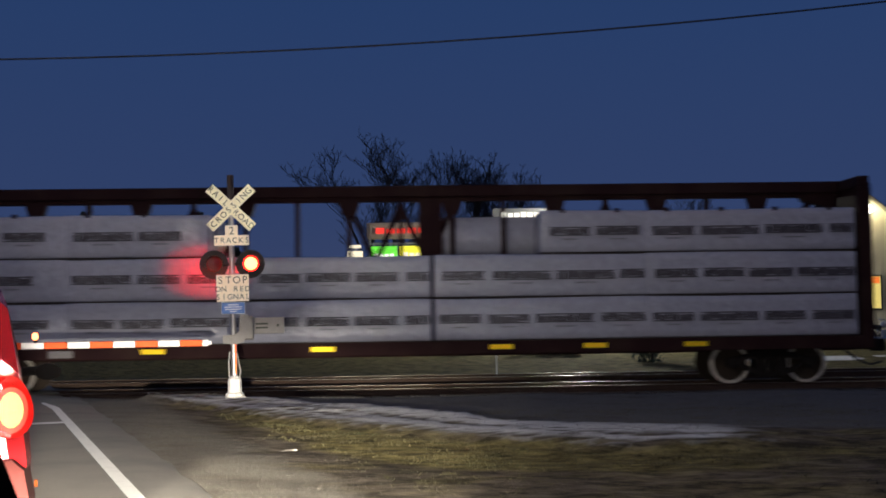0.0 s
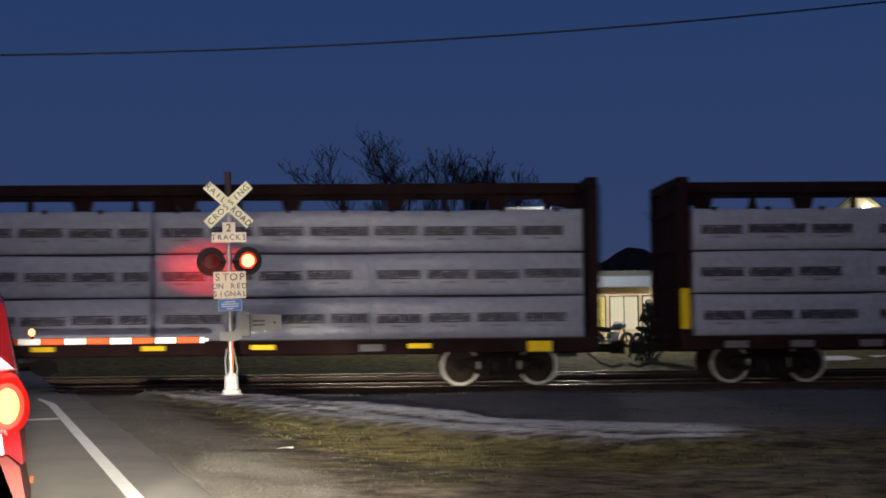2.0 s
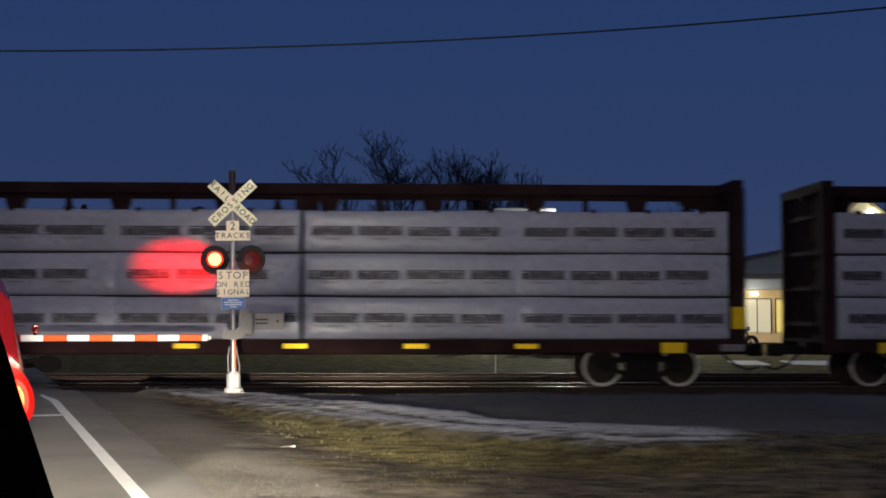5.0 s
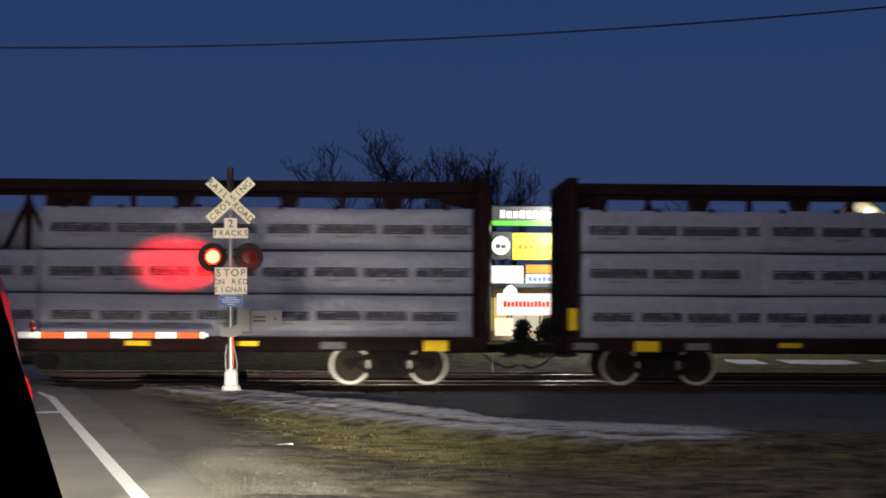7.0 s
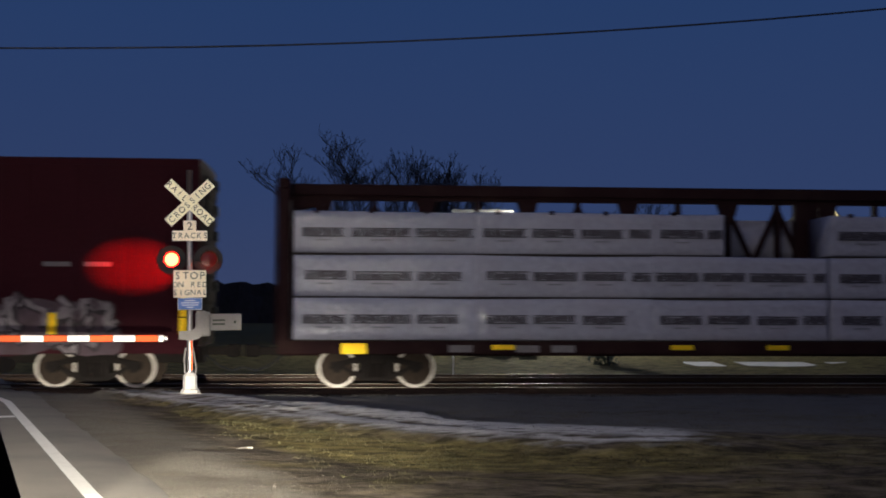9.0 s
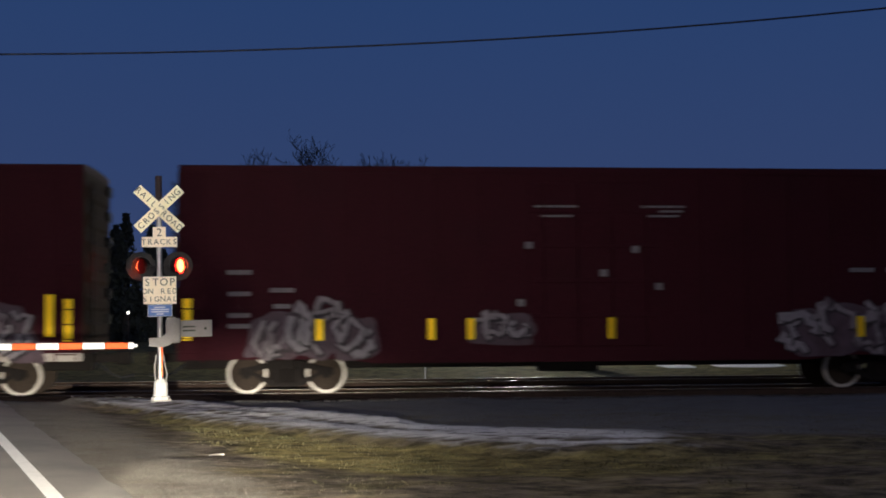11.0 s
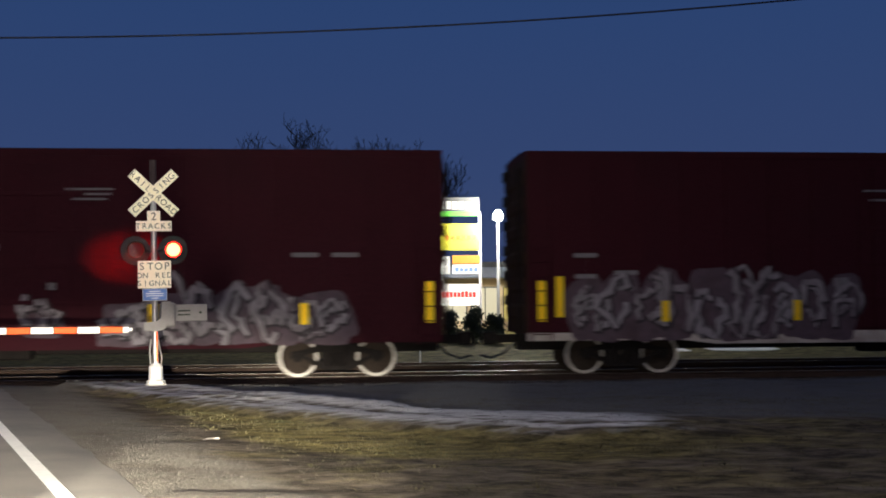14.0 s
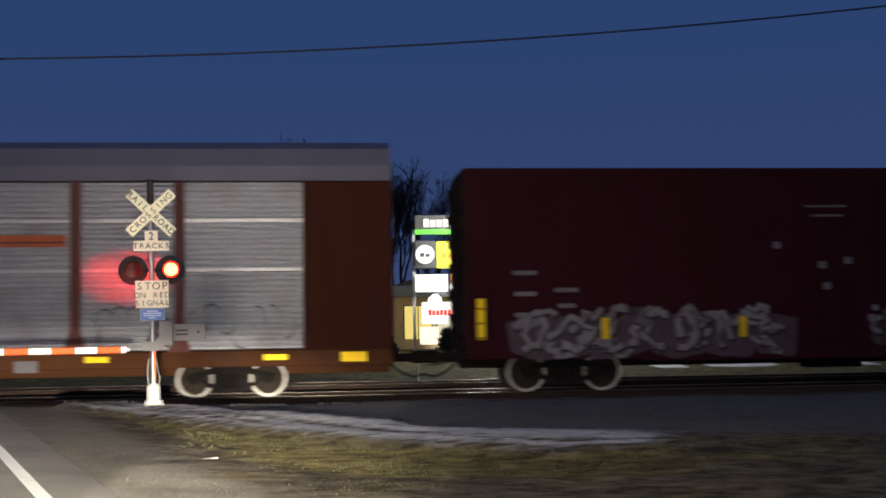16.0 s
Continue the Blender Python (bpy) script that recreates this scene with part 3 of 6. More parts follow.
def truck_mesh(axle):
    """Three-piece truck: side frames with open windows, springs and a bolster."""
    s = Solid()
    for side in (-1, 1):
        y0, y1 = sorted((side * 0.93, side * 1.05))
        for e in (-1, 1):
            s.prism([(e * (axle + 0.17), -0.02), (e * (axle + 0.15), 0.13), (e * (axle - 0.20), 0.19), (e * 0.36, 0.30), (e * 0.36, 0.13), (e * (axle - 0.22), 0.075), (e * (axle - 0.17), -0.02)], y0, y1)
            s.prism([(e * (axle - 0.13), -0.02), (e * (axle - 0.22), 0.02), (e * 0.36, -0.13), (e * 0.36, -0.28), (e * (axle - 0.26), -0.11)], y0, y1)
            s.tube([(e * axle, side * 0.92, 0), (e * axle, side * 1.10, 0)], 0.11, 12)
            s.box(*sorted((e * 0.24, e * 0.37)), y0, y1, -0.28, 0.30)
        s.box(-0.26, 0.26, y0 + 0.005, y1 - 0.005, -0.30, -0.20, 0.01)
        s.box(-0.26, 0.26, y0 + 0.005, y1 - 0.005, 0.17, 0.30, 0.01)
        for x in (-0.16, 0.0, 0.16):
            s.tube([(x, side * 1.0, -0.21), (x, side * 1.0, 0.14)], 0.07, 8)
    s.box(-0.2, 0.2, -1.1, 1.1, 0.10, 0.34, 0.02)
    return s.mesh("truck", M_truck)


WHEELSETS = {r: wheelset_mesh(r) for r in (WHEEL_R, SMALL_R)}
TRUCKS = {axle: truck_mesh(axle) for axle in (0.90, 0.83)}


def add_trucks(car, offset, r=WHEEL_R, axle=0.90):
    for side in (-1, 1):
        tr = part("truck", TRUCKS[axle], None, car, "cast steel side frame with roller bearings", pose(side * offset, 0, r))
        for x in (-axle, axle):
            ws = part("wheelset", WHEELSETS[r], None, tr, "wheels with bright worn rims", pose(x, 0, 0))
            turning.append((ws, x, r))


def coupler(car, half, sign):
    s = Solid()
    s.box(*sorted((sign * half, sign * (half + 0.55))), -0.09, 0.09, 0.72, 0.92, 0.02)
    s.box(*sorted((sign * (half + 0.50), sign * (half + 0.84))), -0.14, 0.16, 0.68, 0.98, 0.03)
    part("coupler", s, M_truck, car, "black cast knuckle coupler")
    h = Solid().tube([(sign * half, 0.35, 0.7), (sign * (half + 0.3), 0.32, 0.45), (sign * (half + 0.6), 0.25, 0.34), (sign * (half + 0.85), 0.2, 0.42)], 0.03, 6)
    part("air_hose", h, M_rubber, car)


def plate(car, name, mat, x0, x1, z0, z1, y=-1.6, label=""):
    part(name, Solid().box(x0, x1, y - 0.012, y, z0, z1, 0.004), mat, car, label)


def centerbeam(place, left_tape, right_tape, tapes, big, faded):
    half = 11.4
    car = thing("centerbeam_flatcar", "dark brown centerbeam flatcar stacked with wrapped lumber", "railcar", group="cars of the freight train")
    s = Solid()
    s.box(-half, half, -1.58, 1.58, 1.02, 1.09)
    for y in (-1.58, 1.46):
        s.box(-half, half, y, y + 0.12, 0.80, 1.03, 0.01)
    s.box(-half, half, -0.35, 0.35, 0.72, 1.02, 0.02)
    for i in range(14):
        x = -9.9 + i * 1.52
        s.box(x - 0.05, x + 0.05, -1.45, 1.45, 0.84, 1.02)
    part("deck", s, M_brown, car)
    part("centre_panel", Solid().box(1.05, 1.6, -0.13, 0.13, 1.08, 4.42), M_brown, car, "wide brown centre post")
    beam = Solid().box(-half, half, -0.24, 0.24, 4.50, 4.77, 0.02)
    beam.box(-half, half, -0.10, 0.10, 4.40, 4.52)
    part("top_chord", beam, M_brown, car, "dark brown top chord of the centre beam")
    for i in range(18):
        x = -10.45 + i * 1.23
        p = Solid().box(x - 0.055, x + 0.055, -0.10, 0.10, 1.08, 4.45)
        if i % 2 == 0:
            p.prism([(x - 0.26, 4.44), (x + 0.26, 4.44), (x + 0.15, 4.08), (x - 0.15, 4.08)], -0.12, 0.12)
        part("post", p, M_brown, car)
        if i % 4 in (0, 1) and i < 17:
            d = Solid()
            for a, b in (((x, 1.6), (x + 1.23, 4.3)), ((x, 4.3), (x + 1.23, 1.6))):
                d.tube([(a[0], 0, a[1]), (b[0], 0, b[1])], 0.065, 6)
            part("diagonal", d, M_brown, car)
    for side in (-1, 1):
        x0, x1 = sorted((side * half, side * (half - 0.26)))
        xm = (x0 + x1) / 2
        wall = part("bulkhead", Solid().box(xm - 0.03, xm + 0.03, -1.4, 1.4, 1.05, 4.6), M_brown, car, "tall brown end bulkhead")
        for y in (-1.55, 1.35):
            part("bulkhead_post", Solid().box(x0, x1, y, y + 0.2, 1.05, 4.52, 0.015), M_brown, wall)
        part("bulkhead_header", Solid().box(x0, x1, -1.55, 1.55, 4.52, 4.76, 0.015), M_brown, wall)
        for k in range(4):
            z = 1.4 + k * 0.85
            part("bulkhead_rail", Solid().box(x0 + 0.03, x1 - 0.03, -1.35, 1.35, z, z + 0.10), M_brown, wall)
        g = half - 0.26
        b = Solid().prism([(side * g, 4.55), (side * (g - 0.95), 4.55), (side * (g - 0.8), 4.30), (side * g, 4.12)], -0.14, 0.14)
        part("end_gusset", b, M_brown, car)
        lad = Solid()
        xl = side * (half + 0.06)
        for y in (-1.42, -1.0):
            lad.tube([(xl, y, 1.0), (xl, y, 4.6)], 0.018, 6)
        for k in range(11):
            lad.tube([(xl, -1.42, 1.15 + k * 0.32), (xl, -1.0, 1.15 + k * 0.32)], 0.014, 6)
        part("ladder", lad, M_brown, car)
        coupler(car, half, side)
    add_trucks(car, 9.16)
    # reflective tape along the sill and at the ends
    for x in tapes:
        plate(car, "reflector", M_reflect, x - 0.265, x + 0.265, 0.90, 1.01, -1.585)
    for x in big:
        plate(car, "reflector", M_reflect, x - 0.28, x + 0.28, 0.80, 1.04, -1.59)
    if left_tape:
        plate(car, "reflector", M_reflect, -half + 0.02, -half + 0.24, 1.28, 1.28 + left_tape, -1.555)
    if right_tape:
        plate(car, "reflector", M_reflect, half - 0.30, half + 0.02, 1.35, 1.35 + right_tape, -1.555)
    for x in faded:
        plate(car, "data_panel", M_stencil, x - 0.27, x + 0.27, 0.84, 1.00, -1.585, "faded stencilled panel")
    rolling.append((car, place, 0, RAIL_Z))
    return car


def notch_bar(x0, x1, z, h):
    return [(x0, z - h), (x1, z - h), (x1 - 0.03, z), (x1, z + h), (x0, z + h), (x0 + 0.03, z)]


def bundle(place, x0, x1, tier, height, seed, far=False):
    """One wrapped pack of lumber with printed bars; its origin lies on the car's centre."""
    rnd = random.Random(seed)
    b = thing("lumber_bundle", "white plastic-wrapped lumber bundle with dark printed bars", "lumber bundle", group="lumber bundles on the flatcars")
    z0, n = 1.10 + tier * 0.985, 12
    length = x1 - x0
    # a wrapped face with soft folds, its edges rounded
    zs = [0.012, 0.05, 0.2, 0.4, 0.6, 0.8, 0.94, 0.972]
    zs = [q * height / 0.985 for q in zs]
    nx = max(6, int(length / 0.22))
    vs, fs = [], []
    sag = [rnd.uniform(-1, 1) for _ in range(4)]
    along = [x0 + 0.004 + (length - 0.008) * i / nx for i in range(nx + 1)]
    along = [along[0], along[0] + 0.025] + along[1:-1] + [along[-1] - 0.025, along[-1]]
    nx += 2
    for i, x in enumerate(along):
        inx = 0.007 if i in (0, nx) else 0
        for k, z in enumerate(zs):
            fold = 0.022 * noise.noise((x * 1.0 + seed, z * 0.7, 1)) + 0.016 * noise.noise((x * 2.6, z * 1.6 + seed, 5))
            iny = 0.035 if k in (0, len(zs) - 1) else 0
            zz = z0 + z + 0.012 * math.sin(x * 0.9 + seed) * (z / height)
            vs.append((x, -1.52 + inx + iny + fold, zz))
    m = len(zs)
    fs += [(i * m + k, (i + 1) * m + k, (i + 1) * m + k + 1, i * m + k + 1) for i in range(nx) for k in range(m - 1)]
    back = len(vs)
    for x in along:
        vs += [(x, -0.16, z0 + zs[0]), (x, -0.16, z0 + zs[-1])]
    for i in range(nx):
        a, c = i * m, (i + 1) * m
        fs += [(a + m - 1, c + m - 1, back + 2 * i + 3, back + 2 * i + 1), (c, a, back + 2 * i, back + 2 * i + 2), (back + 2 * i, back + 2 * i + 1, back + 2 * i + 3, back + 2 * i + 2)]
    fs += [tuple(range(m)) + (back + 1, back), tuple(nx * m + k for k in reversed(range(m))) + (back + 2 * nx, back + 2 * nx + 1)]
    wrap = part("wrap", Solid().add(vs, fs), M_wrap, b)
    smooth_shade(wrap)
    # added dark strip keeps light from showing through the gap between tiers
    part("tier_gap_strip", Solid().box(x0 + 0.02, x1 - 0.02, -1.44, -0.2, z0 - 0.03, z0 + 0.02), M_tie, b, "dark strip added to close the gap between tiers")
    x = x0 + rnd.uniform(0.05, 0.25)
    zc = z0 + height * 0.50
    while x < x1 - 0.25:
        w = min(rnd.choice((0.95, 1.0, 1.02, 0.98, 1.35, 0.96)), x1 - x - 0.04)
        if w < 0.55 and rnd.random() < 0.6:
            break
        zb = zc + rnd.uniform(-0.012, 0.012)
        bar = Solid().prism(notch_bar(x, x + w, zb + 0.088, 0.014), -1.562, -1.50)
        bar.prism(notch_bar(x, x + w, zb - 0.088, 0.014), -1.562, -1.50)
        xb = x + 0.02
        while xb < x + w - 0.05:
            wb = min(rnd.uniform(0.05, 0.13), x + w - 0.02 - xb)
            lift = rnd.uniform(-0.02, 0.02)
            bar.box(xb, xb + wb, -1.561, -1.50, zb - 0.070 + lift, zb + 0.066 + lift)
            xb += wb + rnd.uniform(0.008, 0.028)
        part("printed_bar", bar, M_print, b)
        if w > 0.6:
            small = Solid().box(x + w * 0.32, x + w * 0.68, -1.562, -1.50, zc - 0.20, zc - 0.165)
            part("small_print", small, M_print_small, b)
        x += w + rnd.uniform(0.09, 0.16)
    if tier == 2:
        for k in range(int(length / 1.2)):
            xs = x0 + 0.5 + k * 1.25
            st = Solid().box(xs - 0.05, xs + 0.05, -1.56, -1.42, z0 + height - 0.06, z0 + height + 0.035, 0.01)
            part("strap_guard", st, M_brown, b)
    if far:
        for o in b.children:
            o.matrix_basis = pose(0, 0, 0, 0, 0, 180)
    rolling.append((b, place, 0, RAIL_Z))


def load(place, seed, near_gap=None, far_gap=None):
    """Three tiers on both sides of the centre beam; the top tier may lack a stretch."""
    spans = [(-11.05, -6.92), (-6.92, -2.84), (-2.84, 1.28), (1.36, 6.2), (6.2, 11.05)]
    behind = [(-11.05, -6.4), (-6.4, -2.4), (-2.4, 1.30), (1.34, 5.7), (5.7, 11.05)]
    for tier in range(3):
        for i in range(5):
            for far, gap in ((False, near_gap), (True, far_gap)):
                a, b = behind[i] if far else spans[i]
                pieces = [(a, b)]
                if tier == 2 and gap and a < gap[1] and b > gap[0]:
                    pieces = [(a, min(b, gap[0])), (max(a, gap[1]), b)]
                for k, (x0, x1) in enumerate(pieces):
                    if x1 - x0 < 0.6:
                        continue
                    if far:
                        x0, x1 = -x1, -x0
                    bundle(place, x0, x1, tier, 0.965, seed * 100 + tier * 10 + i + 50 * far + 7 * k, far)


def graffiti(car, x0, x1, z0, z1, seed):
    """Loose sprayed letter shapes that overlap: a cloud, pale fills with dark edges, strokes and highlights."""
    rnd = random.Random(seed)

    def blob(cx, cz, w, h, y, mat, name, wob, grow=0.0, key=0):
        r2 = random.Random(seed * 977 + key)
        ph = [r2.uniform(0, 6.28) for _ in range(4)]
        pts = []
        for k in range(30):
            a = 2 * math.pi * k / 30
            r = 1 + wob * (0.9 * math.sin(2 * a + ph[0]) + 0.7 * math.sin(3 * a + ph[1]) + 0.5 * math.sin(5 * a + ph[2]) + 0.3 * math.sin(7 * a + ph[3]))
            sq = 0.62
            px = cx + math.copysign(abs(math.cos(a)) ** sq, math.cos(a)) * (w * r + grow) + 0.45 * h * math.sin(a) * math.sin(ph[0] + cx)
            pts.append((px, max(0.76 + 0.02 * math.sin(7 * px), cz + math.copysign(abs(math.sin(a)) ** sq, math.sin(a)) * (h * r + grow))))
        part(name, Solid().prism(pts, y, y + 0.004), mat, car)

    cloud = max(1, int((x1 - x0) / 0.8))
    for i in range(cloud):
        q = (i + 0.5) / cloud
        tall = (z1 - z0) * (0.34 + 0.10 * math.sin(math.pi * q)) * rnd.uniform(0.85, 1.1)
        blob(x0 + (x1 - x0) * q, z0 + tall * 0.95, (x1 - x0) / cloud * 0.72, tall, -1.6095 - 0.0002 * i, M_graf_cloud, "graffiti_cloud", 0.12, key=500 + i)

    def hook(cx, cz, w, h):
        """A bent sprayed line: part of an uneven loop."""
        a0, sweep, n = rnd.uniform(0, 6.28), rnd.choice((-1, 1)) * rnd.uniform(1.6, 4.2), 8
        p1, p2 = rnd.uniform(0, 6.28), rnd.uniform(0.1, 0.3)
        return [(cx + w * math.cos(a0 + sweep * k / n) * (1 + p2 * math.sin(2 * k + p1)), cz + h * math.sin(a0 + sweep * k / n) * (1 + p2 * math.cos(1.7 * k + p1))) for k in range(n + 1)]

    def stroke(pts, width, y, mat, name):
        """One bent ribbon of paint that swells and thins along its way."""
        vs, last = [], len(pts) - 1
        for j, (px, pz) in enumerate(pts):
            (ax, az), (bx, bz) = pts[max(0, j - 1)], pts[min(last, j + 1)]
            length = math.hypot(bx - ax, bz - az) or 0.01
            ux, uz = (bx - ax) / length, (bz - az) / length
            e = width * 0.4 * ((j == last) - (j == 0))
            w = width * (0.42 + 0.10 * math.sin(1.9 * j + px))
            for side in (w, -w):
                qx, qz = px + ux * e - uz * side, max(0.78, pz + uz * e + ux * side)
                vs += [(qx, y, qz), (qx, y + 0.0012, qz)]
        fs = []
        for j in range(last):
            p, q = 4 * j, 4 * j + 4
            fs += [(p, p + 2, q + 2, q), (p + 1, q + 1, q + 3, p + 3), (p, q, q + 1, p + 1), (p + 2, p + 3, q + 3, q + 2)]
        fs += [(0, 1, 3, 2), (4 * last, 4 * last + 2, 4 * last + 3, 4 * last + 1)]
        part(name, Solid().add(vs, fs), mat, car)

    n = max(1, round((x1 - x0) / 0.70))
    cell = (x1 - x0) / n
    for i in range(n):
        q = (i + 0.5) / n
        high = (z1 - z0) * (0.62 + 0.30 * math.sin(math.pi * q) + rnd.uniform(-0.08, 0.08))
        left, low, slant = x0 + i * cell + rnd.uniform(-0.06, 0.06), z0 + 0.08 + rnd.uniform(0, 0.08), rnd.uniform(-0.18, 0.22)
        fill = M_graf_white if rnd.random() < 0.7 else M_graf_pale
        for j in range(3):
            pts = hook(left + cell * rnd.uniform(0.2, 0.8), low + high * rnd.uniform(0.30, 0.62), cell * rnd.uniform(0.30, 0.62), high * rnd.uniform(0.24, 0.44))
            pts = [(px + slant * (pz - low), pz) for px, pz in pts]
            thick = cell * rnd.uniform(0.16, 0.30)
            lift = -1.6150 - 0.0045 * (i % 2) - 0.009 * j
            stroke([(px + 0.025, pz - 0.025) for px, pz in pts], thick + 0.08, lift, M_graf_dark, "graffiti_edge")
            stroke(pts, thick, lift - 0.0035, fill, "graffiti_fill")
            stroke([(px - thick * 0.18, pz + thick * 0.2) for px, pz in pts[:4]], 0.03, lift - 0.0065, M_graf_pale, "graffiti_stroke")


def boxcar(place, half, sprays, sill, seed, tapes, ends):
    rnd = random.Random(seed)
    car = thing("boxcar", "tall oxide-red boxcar with faded stencils and spray graffiti", "railcar", group="cars of the freight train")
    s = Solid()
    s.box(-half, half, -1.58, 1.58, 0.95, 5.02, 0.02)
    s.prism_x([(-1.6, 5.0), (-1.6, 5.16), (-0.9, 5.20), (0, 5.21), (0.9, 5.20), (1.6, 5.16), (1.6, 5.0)], -half, half)
    part("body", s, M_box, car)
    for i in range(int(half * 2 / 1.04)):
        x = -half + 0.55 + i * 1.04
        if abs(x) < 1.65:
            continue
        part("rib", Solid().box(x - 0.035, x + 0.035, -1.605, -1.57, 0.98, 4.98, 0.01), M_box, car)
    dr = part("door", Solid().box(-1.55, 1.55, -1.608, -1.55, 1.05, 4.8, 0.01), M_box, car, "oxide-red plug door")
    for z in (1.7, 2.5, 3.3, 4.1):
        part("door_bar", Solid().box(-1.5, 1.5, -1.625, -1.60, z, z + 0.10, 0.01), M_box, dr)
    for x in (-1.2, -0.4, 0.4, 1.2):
        part("lock_rod", Solid().tube([(x, -1.64, 1.0), (x, -1.64, 4.85)], 0.02, 6), M_box, dr)
    sl = Solid().prism([(-half, 0.98), (half, 0.98), (half, 0.80), (half - 3.6, 0.80), (half - 4.4, 0.70), (-half + 4.4, 0.70), (-half + 3.6, 0.80), (-half, 0.80)], -1.60, -1.52)
    part("side_sill", sl, M_whitesill if sill else M_box, car, "dusty pale side sill" if sill else "")
    u = Solid().box(-half, half, -0.35, 0.35, 0.55, 0.97, 0.02)
    for i in range(9):
        x = -half + 1.4 + i * (half * 2 - 2.8) / 8
        u.box(x - 0.06, x + 0.06, -1.5, 1.5, 0.78, 0.96)
    u.box(-1.2, 0.2, -0.9, -0.4, 0.45, 0.85, 0.05)
    part("underframe", u, M_truck, car)
    for side in (-1, 1):
        xe = side * half
        e = part("corrugated_end", Solid().box(*sorted((xe, xe + side * 0.02)), -1.58, 1.58, 1.0, 5.0), M_box_end, car, "weathered tan corrugated end")
        for k in range(6):
            z = 1.25 + k * 0.62
            part("end_rib", Solid().prism([(xe, z), (xe + side * 0.07, z + 0.12), (xe + side * 0.07, z + 0.32), (xe, z + 0.44)], -1.35, 1.35), M_box_end, e)
            # black plate painted in for the shade between the end ribs
            part("end_shade_plate", Solid().box(*sorted((xe + side * 0.005, xe + side * 0.09)), 1.10, 1.579, z + 0.36, z + 0.60), M_truck, e)
        lad = Solid()
        xl = xe + side * 0.12
        for y in (-1.5, -1.05):
            lad.tube([(xl, y, 0.9), (xl, y, 4.8)], 0.018, 6)
        for k in range(12):
            lad.tube([(xl, -1.5, 1.05 + k * 0.32), (xl, -1.05, 1.05 + k * 0.32)], 0.014, 6)
        part("end_ladder", lad, M_truck, car)
        lad = Solid()
        xs0 = side * (half - 0.1)
        xs1 = side * (half - 0.55)
        for x in (xs0, xs1):
            lad.tube([(x, -1.66, 0.75), (x, -1.66, 3.0)], 0.016, 6)
        for k in range(7):
            lad.tube([(xs0, -1.66, 0.95 + k * 0.33), (xs1, -1.66, 0.95 + k * 0.33)], 0.013, 6)
        part("side_ladder", lad, M_box, car)
        coupler(car, half, side)
    add_trucks(car, 7.06)
    for x in tapes:
        plate(car, "reflector", M_reflect, x - 0.09, x + 0.09, 1.22, 1.70, -1.640)
    for x in ends:
        low = 0.10 if abs(x) > 9 else 0.0
        plate(car, "reflector", M_reflect, x - 0.095, x + 0.095, 1.34 - low, 2.27 - low, -1.612)

    def lines(x, z, widths, dz=0.10, h=0.025):
        for k, w in enumerate(widths):
            plate(car, "stencil_bar", M_stencil, x - w / 2, x + w / 2, z - k * dz - h, z - k * dz + h, -1.612)

    for x in (-0.9, 1.6):
        lines(x, 4.25, (1.05, 0.95, 0.75), 0.11)
    for x in (half - 2.2, half - 3.1):
        lines(x, 2.78, (0.6,), 0.1, 0.05)
    for x in (-half + 1.35,):
        lines(x, 2.75, (0.55, 0, 0, 0, 0.5, 0, 0, 0, 0.5, 0, 0.5), 0.12, 0.05)
        lines(x + 0.95, 2.35, (0.55, 0, 0, 0.4), 0.12, 0.05)
    for k in range(5):
        x, z = rnd.uniform(-2.2, 2.6), rnd.uniform(2.0, 3.6)
        plate(car, "stencil_mark", M_stencil, x - 0.09, x + 0.09, z - 0.08, z + 0.08, -1.645)
    for i, (a, b, c, d) in enumerate(sprays):
        graffiti(car, a, b, c, d, seed * 10 + i)
    rolling.append((car, place, 0, RAIL_Z))


